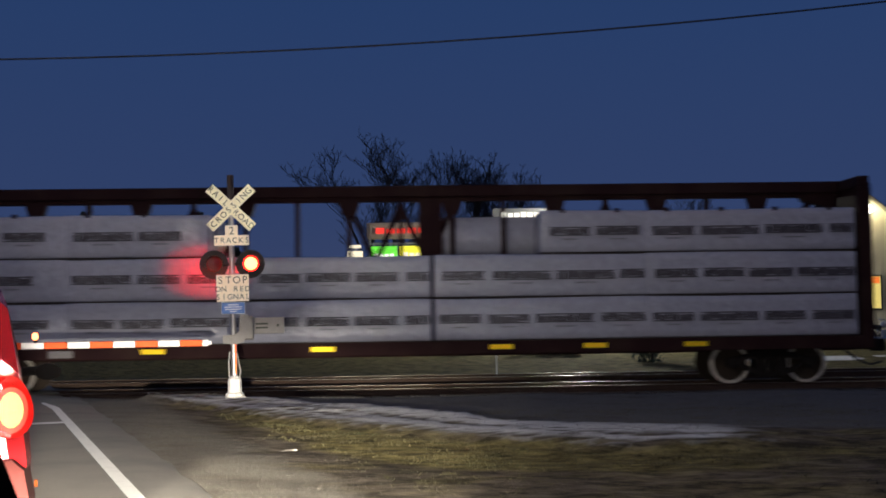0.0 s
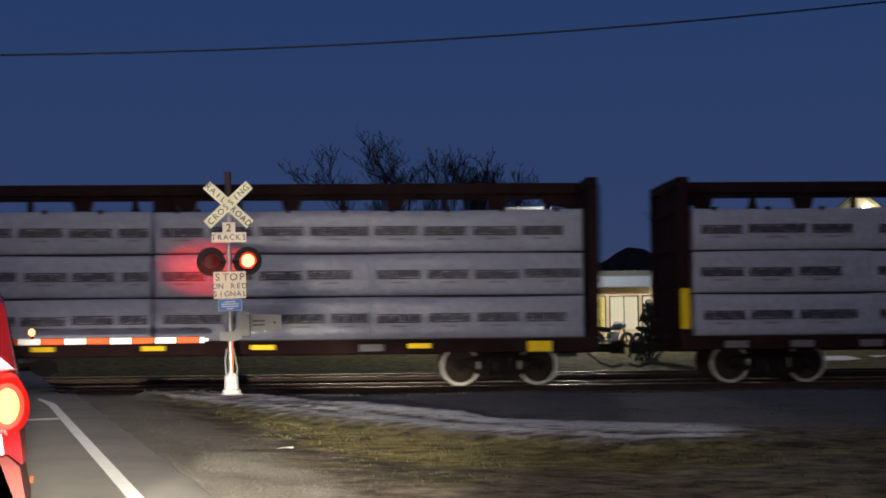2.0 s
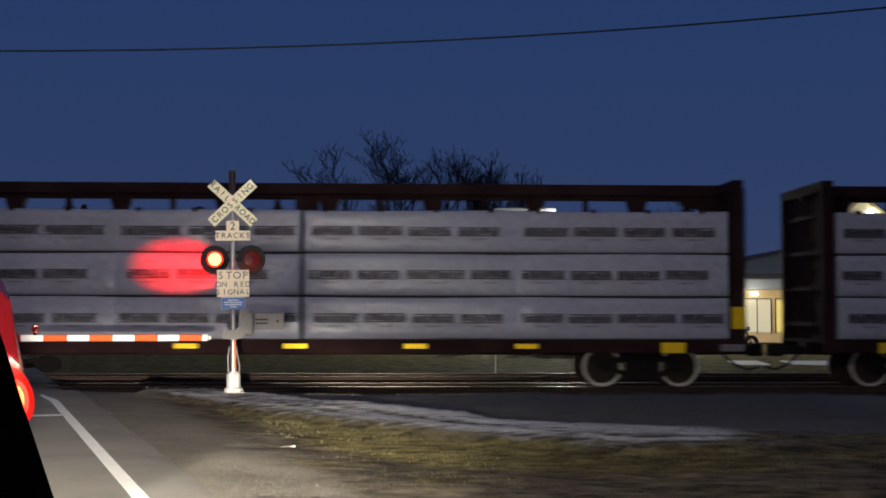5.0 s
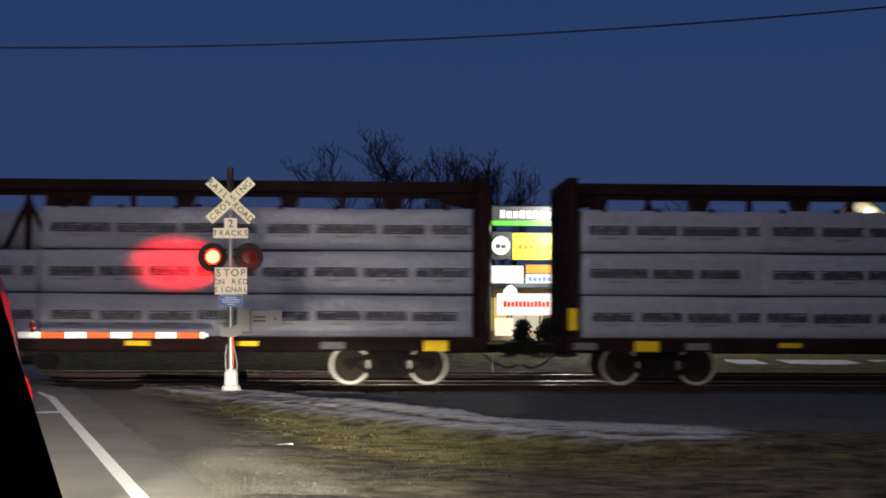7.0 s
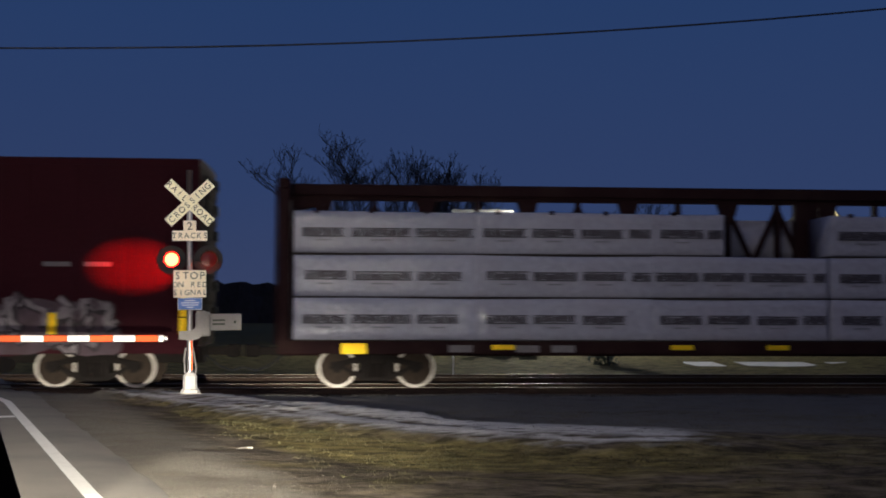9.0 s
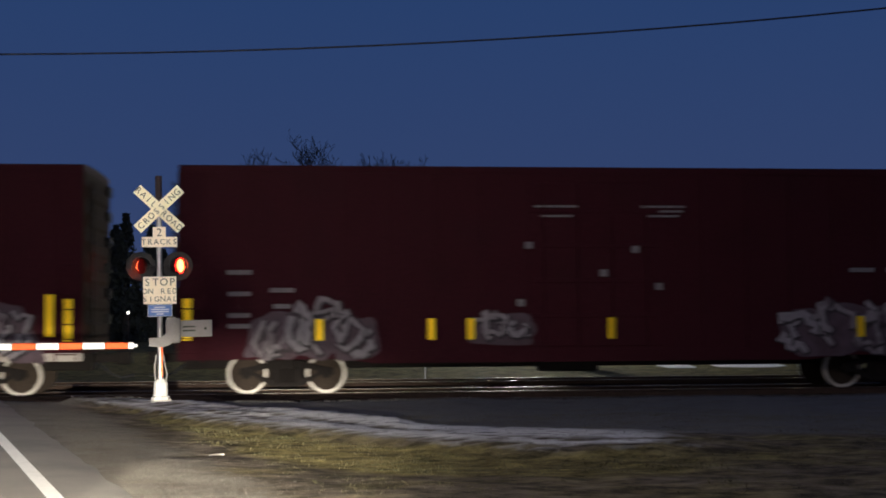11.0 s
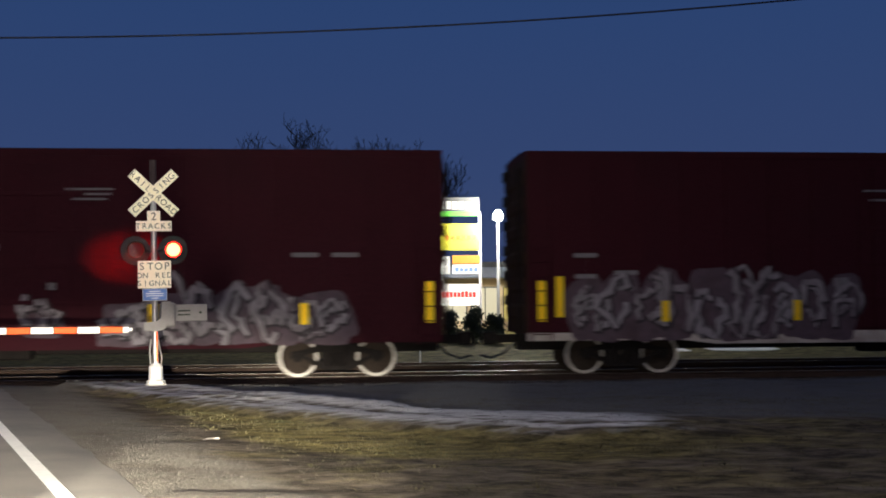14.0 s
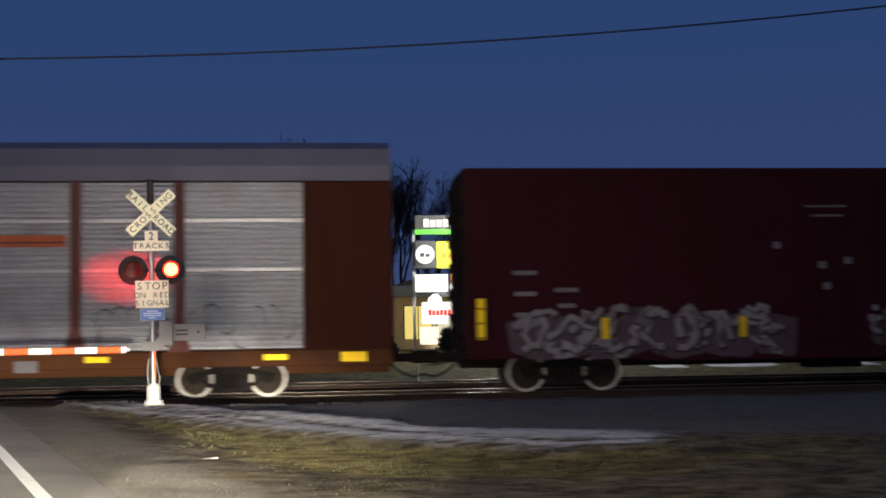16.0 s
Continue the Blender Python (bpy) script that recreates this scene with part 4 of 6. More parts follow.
def autorack(place):
    half = 13.3
    car = thing("autorack", "enclosed autorack car with galvanised panels and rust-red posts", "railcar", group="cars of the freight train")
    part("core", Solid().box(-half + 0.1, half - 0.1, -1.48, 1.48, 1.1, 4.9), M_rackend, car)
    roof = Solid().prism_x([(-1.60, 4.88), (-1.60, 5.22), (-1.48, 5.62), (-0.9, 5.84), (0, 5.92), (0.9, 5.84), (1.48, 5.62), (1.60, 5.22), (1.60, 4.88)], -half + 0.25, half - 0.02)
    part("roof", roof, M_rackroof, car, "grey weathered arched roof")
    sill = Solid().box(-half, half, -1.58, 1.58, 0.72, 1.08, 0.02)
    sill.box(-half, half, -0.4, 0.4, 0.5, 0.75, 0.02)
    part("side_sill", sill, M_ochre, car, "ochre-brown side sill")
    for side in (-1, 1):
        x0, x1 = sorted((side * half, side * (half - 2.0)))
        e = Solid().box(x0, x1, -1.58, 1.58, 1.06, 4.88, 0.04)
        es = part("end_section", e, M_rackend, car, "rust-brown end section with door")
        for k in range(3):
            xx = x0 + 0.4 + k * 0.6
            part("end_rib", Solid().box(xx - 0.03, xx + 0.03, -1.60, -1.57, 1.1, 4.8, 0.008), M_rackend, es)
        coupler(car, half, side)
    xs = [half - 2.0 - 2.75 - i * 2.26 for i in range(9)]
    edges = [half - 2.0] + xs
    for i, x in enumerate(xs):
        p = Solid().box(x - 0.11, x + 0.11, -1.60, -1.42, 1.06, 4.88, 0.015)
        p.prism([(x - 0.11, 1.06), (x - 0.26, 1.06), (x - 0.11, 1.6)], -1.59, -1.44)
        p.prism([(x + 0.11, 1.06), (x + 0.26, 1.06), (x + 0.11, 1.6)], -1.59, -1.44)
        part("post", p, M_rackpost, car, "rust-red rack post")
    for x1, x0 in zip(edges, edges[1:]):
        a, b = x0 + 0.12, x1 - (0.12 if x1 != half - 2.0 else 0.01)
        prof = []
        z = 1.10
        while z < 4.80:
            prof += [(-1.52, z), (-1.555, z + 0.03), (-1.555, z + 0.07), (-1.52, z + 0.10)]
            z += 0.118
        vs = [(x, y, zz) for x in (a, b) for y, zz in prof]
        n = len(prof)
        part("corrugated_panel", Solid().add(vs, [(i, i + 1, n + i + 1, n + i) for i in range(n - 1)]), M_rack, car)
        for zz in (3.95, 2.85):
            part("bright_rail", Solid().box(a, b, -1.575, -1.55, zz, zz + 0.07), M_alu, car)
    part("orange_stripe", Solid().box(edges[3] + 0.2, edges[2] - 0.2, -1.585, -1.56, 3.42, 3.68), M_orange, car, "orange lettering band")
    part("rack_bar", Solid().box(edges[3] + 0.2, edges[2] - 0.2, -1.588, -1.585, 3.50, 3.54), M_rackpost, car)
    for x in (half - 0.89, half - 2.63, half - 6.54, half - 10.5, -2, -6, -9.8):
        w = 0.29 if x == half - 0.89 else 0.26
        plate(car, "reflector", M_reflect, x - w, x + w, 0.86 if w < 0.28 else 0.80, 0.99 if w < 0.28 else 1.02, -1.585)
    plate(car, "data_panel", M_stencil, half - 8.3, half - 7.8, 0.66, 0.92, -1.585, "pale data panel")
    # sprayed lettering low on the first panels
    rnd = random.Random(5)
    for i in range(14):
        cx, cz = half - 2.4 - i * 0.33, 1.62 + rnd.uniform(-0.15, 0.2)
        a0 = rnd.uniform(0, 6.28)
        pts = [(cx + math.cos(a0 + q * 0.3) * 0.22, cz + math.sin(a0 + q * 0.3) * 0.34) for q in range(8)]
        band = [(px, pz + 0.018) for px, pz in pts] + [(px, pz - 0.018) for px, pz in reversed(pts)]
        part("graffiti_stroke", Solid().prism(band, -1.566, -1.556), M_graf_dark, car)
    add_trucks(car, half - 3.66, SMALL_R, 0.83)
    rolling.append((car, place, 0, RAIL_Z))


# ---- crossing signal with its gate ----
def crossing_signal():
    x, y = MAST
    face = 11.5    # degrees by which the signs are turned to the approach
    s = thing("crossing_signal", "crossing signal mast with crossbuck, red flashers and gate machine", "crossing signal", pose(x, y, 0.03, 0, -1.0, face))
    f = Solid().box(-0.19, 0.19, -0.19, 0.19, -0.14, 0.0, 0.02)
    part("footing", f, M_curb, s, "weathered concrete footing")
    base = Solid().tube([(0, 0, 0.0), (0, 0, 0.05), (0, 0, 0.07), (0, 0, 0.30), (0, 0, 0.36)], [0.165, 0.165, 0.125, 0.12, 0.07], 8)
    part("base", base, M_whitepaint, s, "chipped white cast base")
    part("pole", Solid().tube([(0, 0, 0.3), (0, 0, 3.3)], 0.052, 14), M_alu, s, "dull aluminium pole")
    part("finial", Solid().tube([(0.0, 0.0, 3.29), (0.0, 0.0, 4.0)], 0.062, 10), M_darkpole, s, "dark brown pole top")
    # narrow red strip on the front of the lower pole
    part("red_strip", Solid().box(0.008, 0.040, -0.060, -0.045, 0.40, 0.96, 0.004), M_arm_red, s, "narrow red strip on the lower pole")
    conduit = Solid().tube([(0.09, -0.02, 0.3), (0.11, -0.03, 0.45), (0.08, -0.03, 0.6), (0.05, -0.02, 0.8)], 0.014, 6)
    conduit.tube([(-0.09, -0.02, 0.35), (-0.10, -0.03, 0.6), (-0.07, -0.02, 0.8)], 0.018, 6)
    part("conduit", conduit, M_galv, s)
    # crossbuck
    for sign, words in ((1, "CROSSING"), (-1, "RAILROAD")):
        turn = pose(0, -0.09 - (0.008 if sign > 0 else 0), 3.40, 0, -sign * 43.5, 0)
        blade = Solid().box(-0.53, 0.53, -0.006, 0.006, -0.095, 0.095, 0.018)
        b = part("crossbuck_blade", blade, M_sign, s, "cream reflective crossbuck blade", turn)
        if sign > 0:
            lettering("CROSSING", 0.155, b, pose(0, -0.0075, -0.005, 90, 0, 0), M_letter, 0.80)
        else:
            lettering("RAIL", 0.155, b, pose(-0.305, -0.0075, -0.005, 90, 0, 0), M_letter)
            lettering("ROAD", 0.155, b, pose(0.305, -0.0075, -0.005, 90, 0, 0), M_letter)
    t = Solid().box(-0.115, 0.115, -0.09, -0.078, 2.88, 3.08, 0.012)
    t.box(-0.31, 0.31, -0.0905, -0.0785, 2.715, 2.90, 0.015)
    tr = part("track_count_sign", t, M_signpink, s, "cream sign reading 2 TRACKS")
    lettering("2", 0.20, tr, pose(0, -0.093, 2.975, 90, 0, 0), M_letter)
    lettering("TRACKS", 0.14, tr, pose(0, -0.093, 2.805, 90, 0, 0), M_letter)
    # flashers
    cross = Solid().tube([(-0.40, 0.02, 2.38), (0.40, 0.02, 2.38)], 0.03, 8)
    part("cross_arm", cross, M_blackdisc, s)
    lamps = []
    for sx in (-0.322, 0.332):
        d = Solid()
        d.tube([(sx, 0.0, 2.38), (sx, 0.012, 2.38)], 0.258, 28)
        d.tube([(sx, 0.0, 2.38), (sx, 0.16, 2.38)], [0.16, 0.10], 18)
        disc = part("lamp_background", d, M_blackdisc, s, "round matt black background disc")
        hood = Solid()
        n = 15
        outer = [(sx + 0.165 * math.cos(math.pi * (k / (n - 1)) * 1.2 - math.pi * 0.1), 2.38 + 0.165 * math.sin(math.pi * (k / (n - 1)) * 1.2 - math.pi * 0.1)) for k in range(n)]
        inner = [(sx + (px - sx) * 0.95, 2.38 + (pz - 2.38) * 0.95) for px, pz in reversed(outer)]
        hood.prism(outer + inner, -0.24, 0.0)
        part("hood", hood, M_blackdisc, disc, "short black hood")
        # the lens drum turns its lit or its dark face to the road
        lens = Solid()
        n = 24
        lens.now = 0
        for y, flip in ((-0.045, 0), (0.045, 1)):
            lens.now = flip
            ring = [(0.138 * math.cos(2 * math.pi * k / n), y * 0.6, 0.138 * math.sin(2 * math.pi * k / n)) for k in range(n)]
            lens.add([(0, y, 0)] + ring, [(0, k + 1, (k + 1) % n + 1) for k in range(n)])
        lens.now = 1
        lens.washer(0, 0, -0.027, 0.027, 0.138, 0.12, n)
        lens.now = 2
        lens.tube([(0, -0.060, 0), (0, -0.050, 0), (0, -0.040, 0)], [0.06, 0.100, 0.114], n)
        lm = part("lens", lens, (M_lens_lit, M_lens_dark, M_lens_core), s, "round red signal lens", pose(sx, -0.10, 2.38))
        lamps.append(lm)
    # lamps on the back of the mast throw red along the road; added discs swing to block each beam
    shutters = []
    for sx, watts in ((-0.322, 17000), (0.332, 6500)):
        back = Solid().tube([(sx, 0.17, 2.38), (sx, 0.185, 2.38)], 0.258, 28).tube([(sx, 0.16, 2.38), (sx, 0.30, 2.38)], [0.05, 0.07], 14)
        part("back_lamp", back, M_blackdisc, s, "round black background of the rear lamp")
        shutters.append(part("back_shutter", Solid().tube([(0, -0.002, 0), (0, 0.002, 0)], 0.10, 20), M_shutter, s, "small round shutter disc, added to block the rear lamp", pose(sx, 0.40, 2.38)))
        at = s.matrix_basis @ Vector((sx, 0.33, 2.38))
        beam = spot("rear_flasher_beam", at, at + Vector((-1.80, 5.3, 0.08)), watts, 15, 1.0, (1.0, 0.006, 0.006), 0.02)
        beam.matrix_world = beam.matrix_world @ Matrix.Diagonal((1.6, 1, 1, 1))
    st = Solid().box(-0.29, 0.29, -0.09, -0.078, 1.70, 2.19, 0.018)
    sp = part("stop_sign_panel", st, M_signpink, s, "cream sign reading STOP ON RED SIGNAL")
    lettering("STOP", 0.185, sp, pose(0, -0.093, 2.085, 90, 0, 0), M_letter)
    lettering("ON RED", 0.135, sp, pose(0, -0.093, 1.925, 90, 0, 0), M_letter)
    lettering("SIGNAL", 0.135, sp, pose(0, -0.093, 1.785, 90, 0, 0), M_letter)
    bl = part("blue_notice", Solid().box(-0.205, 0.205, -0.09, -0.08, 1.485, 1.685, 0.01), M_bluesign, s, "small blue notice with white lines")
    part("notice_rim", Solid().box(-0.213, 0.213, -0.084, -0.075, 1.477, 1.693, 0.01), M_whitebar, bl)
    for k, w in enumerate((0.20, 0.32, 0.30, 0.12)):
        part("notice_bar", Solid().box(-w / 2, w / 2, -0.093, -0.089, 1.635 - k * 0.04, 1.652 - k * 0.04), M_whitebar, bl)
    # gate machine, its elbow and counterweights
    g = Solid().box(0.10, 0.36, -0.16, 0.22, 1.0, 1.44, 0.03)
    part("gate_machine", g, M_galv, s, "grey gate machine housing")
    el = Solid().prism([(-0.20, 0.96), (-0.20, 1.10), (0.02, 1.11), (0.09, 1.17), (0.11, 1.46), (0.27, 1.46), (0.26, 1.12), (0.16, 0.97), (0.02, 0.93)], -0.26, -0.16)
    part("arm_elbow", el, M_galv, s, "grey cast elbow of the gate arm")
    cw = Solid().box(0.36, 0.92, 0.02, 0.07, 1.10, 1.40, 0.01)
    wp = part("counterweight_plate", cw, M_galv, s, "grey counterweight plate with bolts")
    for z in (1.20, 1.27):
        part("plate_bar", Solid().box(0.40, 0.62, 0.012, 0.022, z, z + 0.03), M_letter, wp)
    part("bolt", Solid().tube([(0.80, 0.0, 1.25), (0.80, 0.03, 1.25)], 0.025, 8), M_letter, wp)
    return lamps, shutters


def gate_arm():
    x, y = MAST
    s = thing("gate_arm", "lowered crossing gate arm with red and white stripes", "crossing gate", pose(x, y, 0, 0, 0, 11.5))
    x_, k = -0.58, 0
    tip = Solid().box(-0.58, -0.47, -0.235, -0.185, 0.94, 1.06, 0.012).box(-0.47, -0.41, -0.228, -0.192, 0.965, 1.035, 0.012)
    part("arm_tip", tip, M_arm_white, s, "white rounded arm end")
    while k < 15:
        w = 0.385
        b = Solid().box(x_ - w, x_, -0.235, -0.185, 0.94, 1.06, 0.012)
        part("stripe", b, M_arm_red if k % 2 == 0 else M_arm_white, s, "red reflective stripe" if k % 2 == 0 else "white reflective stripe")
        x_ -= w
        k += 1
    lamps = []
    for lx in (-3.42, -5.3):
        h = Solid().tube([(lx, -0.21, 1.05), (lx, -0.21, 1.10)], 0.035, 8)
        part("lamp_bracket", h, M_blackdisc, s)
        n = 16
        lens = Solid()
        for yy, flip in ((-0.03, 0), (0.03, 1)):
            lens.now = flip
            ring = [(0.055 * math.cos(2 * math.pi * q / n), yy * 0.5, 0.065 * math.sin(2 * math.pi * q / n)) for q in range(n)]
            lens.add([(0, yy, 0)] + ring, [(0, q + 1, (q + 1) % n + 1) for q in range(n)])
        lens.now = 1
        lens.washer(0, 0, -0.014, 0.014, 0.058, 0.05, n)
        lamps.append(part("arm_lamp", lens, (M_lens_core, M_lens_dark), s, "small red arm lamp", pose(lx, -0.25, 1.165)))
    return lamps


# ---- the car ahead ----
def loft(sections):
    n = len(sections[0])
    s = Solid()
    vs = [p for sec in sections for p in sec]
    fs = [(j * n + i, j * n + (i + 1) % n, (j + 1) * n + (i + 1) % n, (j + 1) * n + i) for j in range(len(sections) - 1) for i in range(n)]
    fs += [tuple(reversed(range(n))), tuple((len(sections) - 1) * n + i for i in range(n))]
    return s.add(vs, fs)


def car_ahead():
    px, py = road_point(-15.45, -1.86)
    s = thing("car", "car waiting with its brake lamps lit, their red glare put into its paint", "car", pose(px, py, 0, 0, 0, ROAD_DEG))

    def sec(y, hw, z0, z1, crown=0.03):
        return [(-hw * 0.92, y, z0), (-hw, y, z0 + 0.12), (-hw, y, (z0 + z1) / 2), (-hw * 0.97, y, z1 - 0.06), (-hw * 0.90, y, z1), (0, y, z1 + crown), (hw * 0.90, y, z1), (hw * 0.97, y, z1 - 0.06), (hw, y, (z0 + z1) / 2), (hw, y, z0 + 0.12), (hw * 0.92, y, z0)]

    body = loft([sec(0.05, 0.80, 0.42, 0.98), sec(0.12, 0.89, 0.36, 1.05), sec(0.5, 0.93, 0.30, 1.08), (sec(1.4, 0.94, 0.28, 1.06)), sec(3.0, 0.94, 0.28, 1.03), sec(3.7, 0.92, 0.28, 1.0), sec(4.5, 0.85, 0.32, 0.82), sec(4.75, 0.70, 0.40, 0.72)])
    part("body", body, M_carpaint, s)

    def cab(y, hw0, hw1, z1):
        return [(-hw0, y, 1.02), (-hw1, y, z1 - 0.08), (-hw1 * 0.9, y, z1), (0, y, z1 + 0.02), (hw1 * 0.9, y, z1), (hw1, y, z1 - 0.08), (hw0, y, 1.02)]

    part("cabin", loft([cab(0.14, 0.88, 0.85, 1.25), cab(0.36, 0.90, 0.80, 1.60), cab(1.2, 0.90, 0.78, 1.72), cab(2.3, 0.90, 0.78, 1.70), cab(3.5, 0.87, 0.82, 1.10)]), M_carpaint, s)
    part("rear_window", Solid().add([(-0.70, 0.12, 1.24), (0.70, 0.12, 1.24), (0.62, 0.30, 1.54), (-0.62, 0.30, 1.54)], [(0, 1, 2, 3)]), M_glass, s, "dark tinted rear window")
    part("side_window", Solid().add([(0.905, 0.8, 1.12), (0.905, 3.0, 1.12), (0.80, 2.4, 1.58), (0.80, 0.9, 1.58)], [(0, 1, 2, 3)]), M_glass, s, "dark side window")
    bump = loft([sec(-0.06, 0.78, 0.36, 0.70, 0.0), sec(-0.02, 0.90, 0.30, 0.73, 0.0), sec(0.35, 0.945, 0.29, 0.72, 0.0)])
    part("bumper", bump, M_bumper, s, "rear bumper, maroon for the red glow put into its colour")
    for side in (-1, 1):
        lamp = Solid()
        q = []
        for k in range(20):
            a = 2 * math.pi * k / 20
            cx = 0.80 + 0.112 * math.cos(a) * (1 - 0.25 * math.sin(a))
            q.append((side * cx, 0.035 + 0.9 * max(0, cx - 0.78) ** 1.3, 1.0 + 0.165 * math.sin(a)))
        n = 20
        lamp.add([(x + side * 0.012, y - 0.015, z) for x, y, z in q] + [(x - side * 0.05, y + 0.09, z) for x, y, z in q], [tuple(range(n)), tuple(reversed(range(n, 2 * n)))] + [(i, i + n, (i + 1) % n + n, (i + 1) % n) for i in range(n)])
        tl = part("tail_lamp", lamp, M_tailred, s, "red wrap-round tail lamp")
        core = loft([[(side * (0.81 + 0.062 * math.cos(a)) , 0.03 + yy, 0.985 + 0.095 * math.sin(a)) for a in [2 * math.pi * k / 14 for k in range(14)]] for yy in (-0.012, 0.03)])
        part("brake_bulb", core, M_taillight, tl, "glowing brake lamp")
        ring = Solid()
        n = 20
        for k, (ra, rb, yy) in enumerate(((0.062, 0.095, 0.014), (0.085, 0.122, 0.020))):
            ring.add([(side * (0.81 + ra * math.cos(a)), yy, 0.985 + rb * math.sin(a)) for a in [2 * math.pi * q / n for q in range(n)]], [])
        ring.f = [(q, (q + 1) % n, n + (q + 1) % n, n + q) for q in range(n)]
        ring.slot = [0] * n
        part("reflector_bowl", ring, M_bowl, tl, "red glowing reflector bowl")
        part("side_marker", Solid().box(*sorted((side * 0.935, side * 0.952)), 0.20, 0.245, 0.555, 0.59), M_marker, s)
        mir = loft([[(side * (1.15 + 0.10 * math.cos(a)), 3.0 + yy, 1.06 + 0.062 * math.sin(a)) for a in [2 * math.pi * k / 14 for k in range(14)]] for yy in (0.0, 0.06, 0.14)])
        part("wing_mirror", mir, M_cabin, s, "black wing mirror")
        part("mirror_stalk", Solid().tube([(side * 0.90, 3.08, 1.06), (side * 1.09, 3.07, 1.07)], 0.035, 8), M_cabin, s)
        for y in (0.85, 3.75):
            w = part("wheel", Solid().tube([(side * 0.74, y, 0.33), (side * 0.93, y, 0.33)], 0.33, 24), M_rubber, s)
            part("hub", Solid().tube([(side * 0.90, y, 0.33), (side * 0.942, y, 0.33)], 0.20, 16), M_alu, w)


# ---- beyond the tracks: signs, lamps, buildings, trees ----
def panel(s, name, mat, x0, x1, z0, z1, y0=-0.16, y1=-0.10, label=""):
    return part(name, Solid().box(x0, x1, y0, y1, z0, z1, 0.02), mat, s, label)


def bars(parent, mat, x0, x1, z0, z1, n, y=-0.17, seed=1):
    """A row of plain blocks in place of a trade name."""
    rnd = random.Random(seed)
    w = (x1 - x0) / n
    for i in range(n):
        part("sign_bar", Solid().box(x0 + i * w + w * 0.10, x0 + (i + 1) * w - w * 0.10, y - 0.02, y + 0.02, z0, z1 - rnd.uniform(0, 0.2) * (z1 - z0)), mat, parent)


def sign_one():
    s = thing("pylon_sign", "roadside pylon sign with red, yellow and amber lit panels", "sign", pose(-1.75, 60, -0.12))
    part("cabinet", Solid().box(-1.95, 1.95, -0.10, 0.15, 5.25, 6.05, 0.03), M_signtan, s, "tan sign cabinet")
    fr = Solid()
    for x in (-1.85, 1.77):
        fr.box(x, x + 0.12, -0.08, 0.08, 0, 5.3)
    for z in (4.98, 3.85, 2.45, 1.45):
        fr.box(-1.85, 1.89, -0.06, 0.06, z, z + 0.10)
    part("frame", fr, M_signframe, s, "grey steel posts and rails")
    c = panel(s, "red_panel", M_signtan, -1.8, 1.8, 5.35, 5.95)
    bars(c, M_g_red, -1.55, 1.55, 5.52, 5.80, 6)
    g = panel(s, "green_panel", M_g_green, -1.75, -0.45, 4.02, 4.90, label="lit green panel")
    bars(g, M_g_white, -1.6, -0.6, 4.30, 4.55, 4)
    y = panel(s, "yellow_panel", M_g_yellow, -0.35, 1.8, 4.02, 4.90, label="lit yellow panel")
    bars(y, M_g_paler, -0.2, 1.6, 4.35, 4.60, 6)
    a = panel(s, "amber_panel", M_g_amber, -1.8, 1.8, 2.65, 3.70, label="lit amber panel")
    bars(a, M_g_red, -0.5, 1.0, 2.85, 3.35, 4)
    d = panel(s, "letter_board", M_signdark, -1.7, 1.7, 1.62, 2.40, label="unlit letter board")
    bars(d, M_whitebar, -0.2, 1.6, 2.08, 2.30, 6)
    bars(d, M_whitebar, -1.2, 1.6, 1.72, 1.98, 7)
    panel(s, "lower_board", M_signdark, -1.7, 1.7, 0.75, 1.42, label="unlit lower board")
    for x, z0, z1, zt in ((-2.55, 2.3, 4.7, 5.0), (2.35, 2.4, 3.9, 4.7)):
        sd = thing("side_sign", "small white lit sign on a post", "sign", pose(-1.75 + x, 60.3, -0.12), group="small signs by the pylon")
        part("post", Solid().tube([(0, 0.1, 0), (0, 0.1, zt)], 0.06, 8), M_signframe, sd)
        lw = panel(sd, "lit_face", M_g_paler, -0.38, 0.38, z0, z1, -0.08, 0.06)
        bars(lw, M_signtan, -0.25, 0.25, z0 + 0.9, z0 + 1.1, 3, -0.09)
        panel(sd, "lit_head", M_g_paler, -0.3, 0.3, z1 + 0.15, zt, -0.08, 0.06)


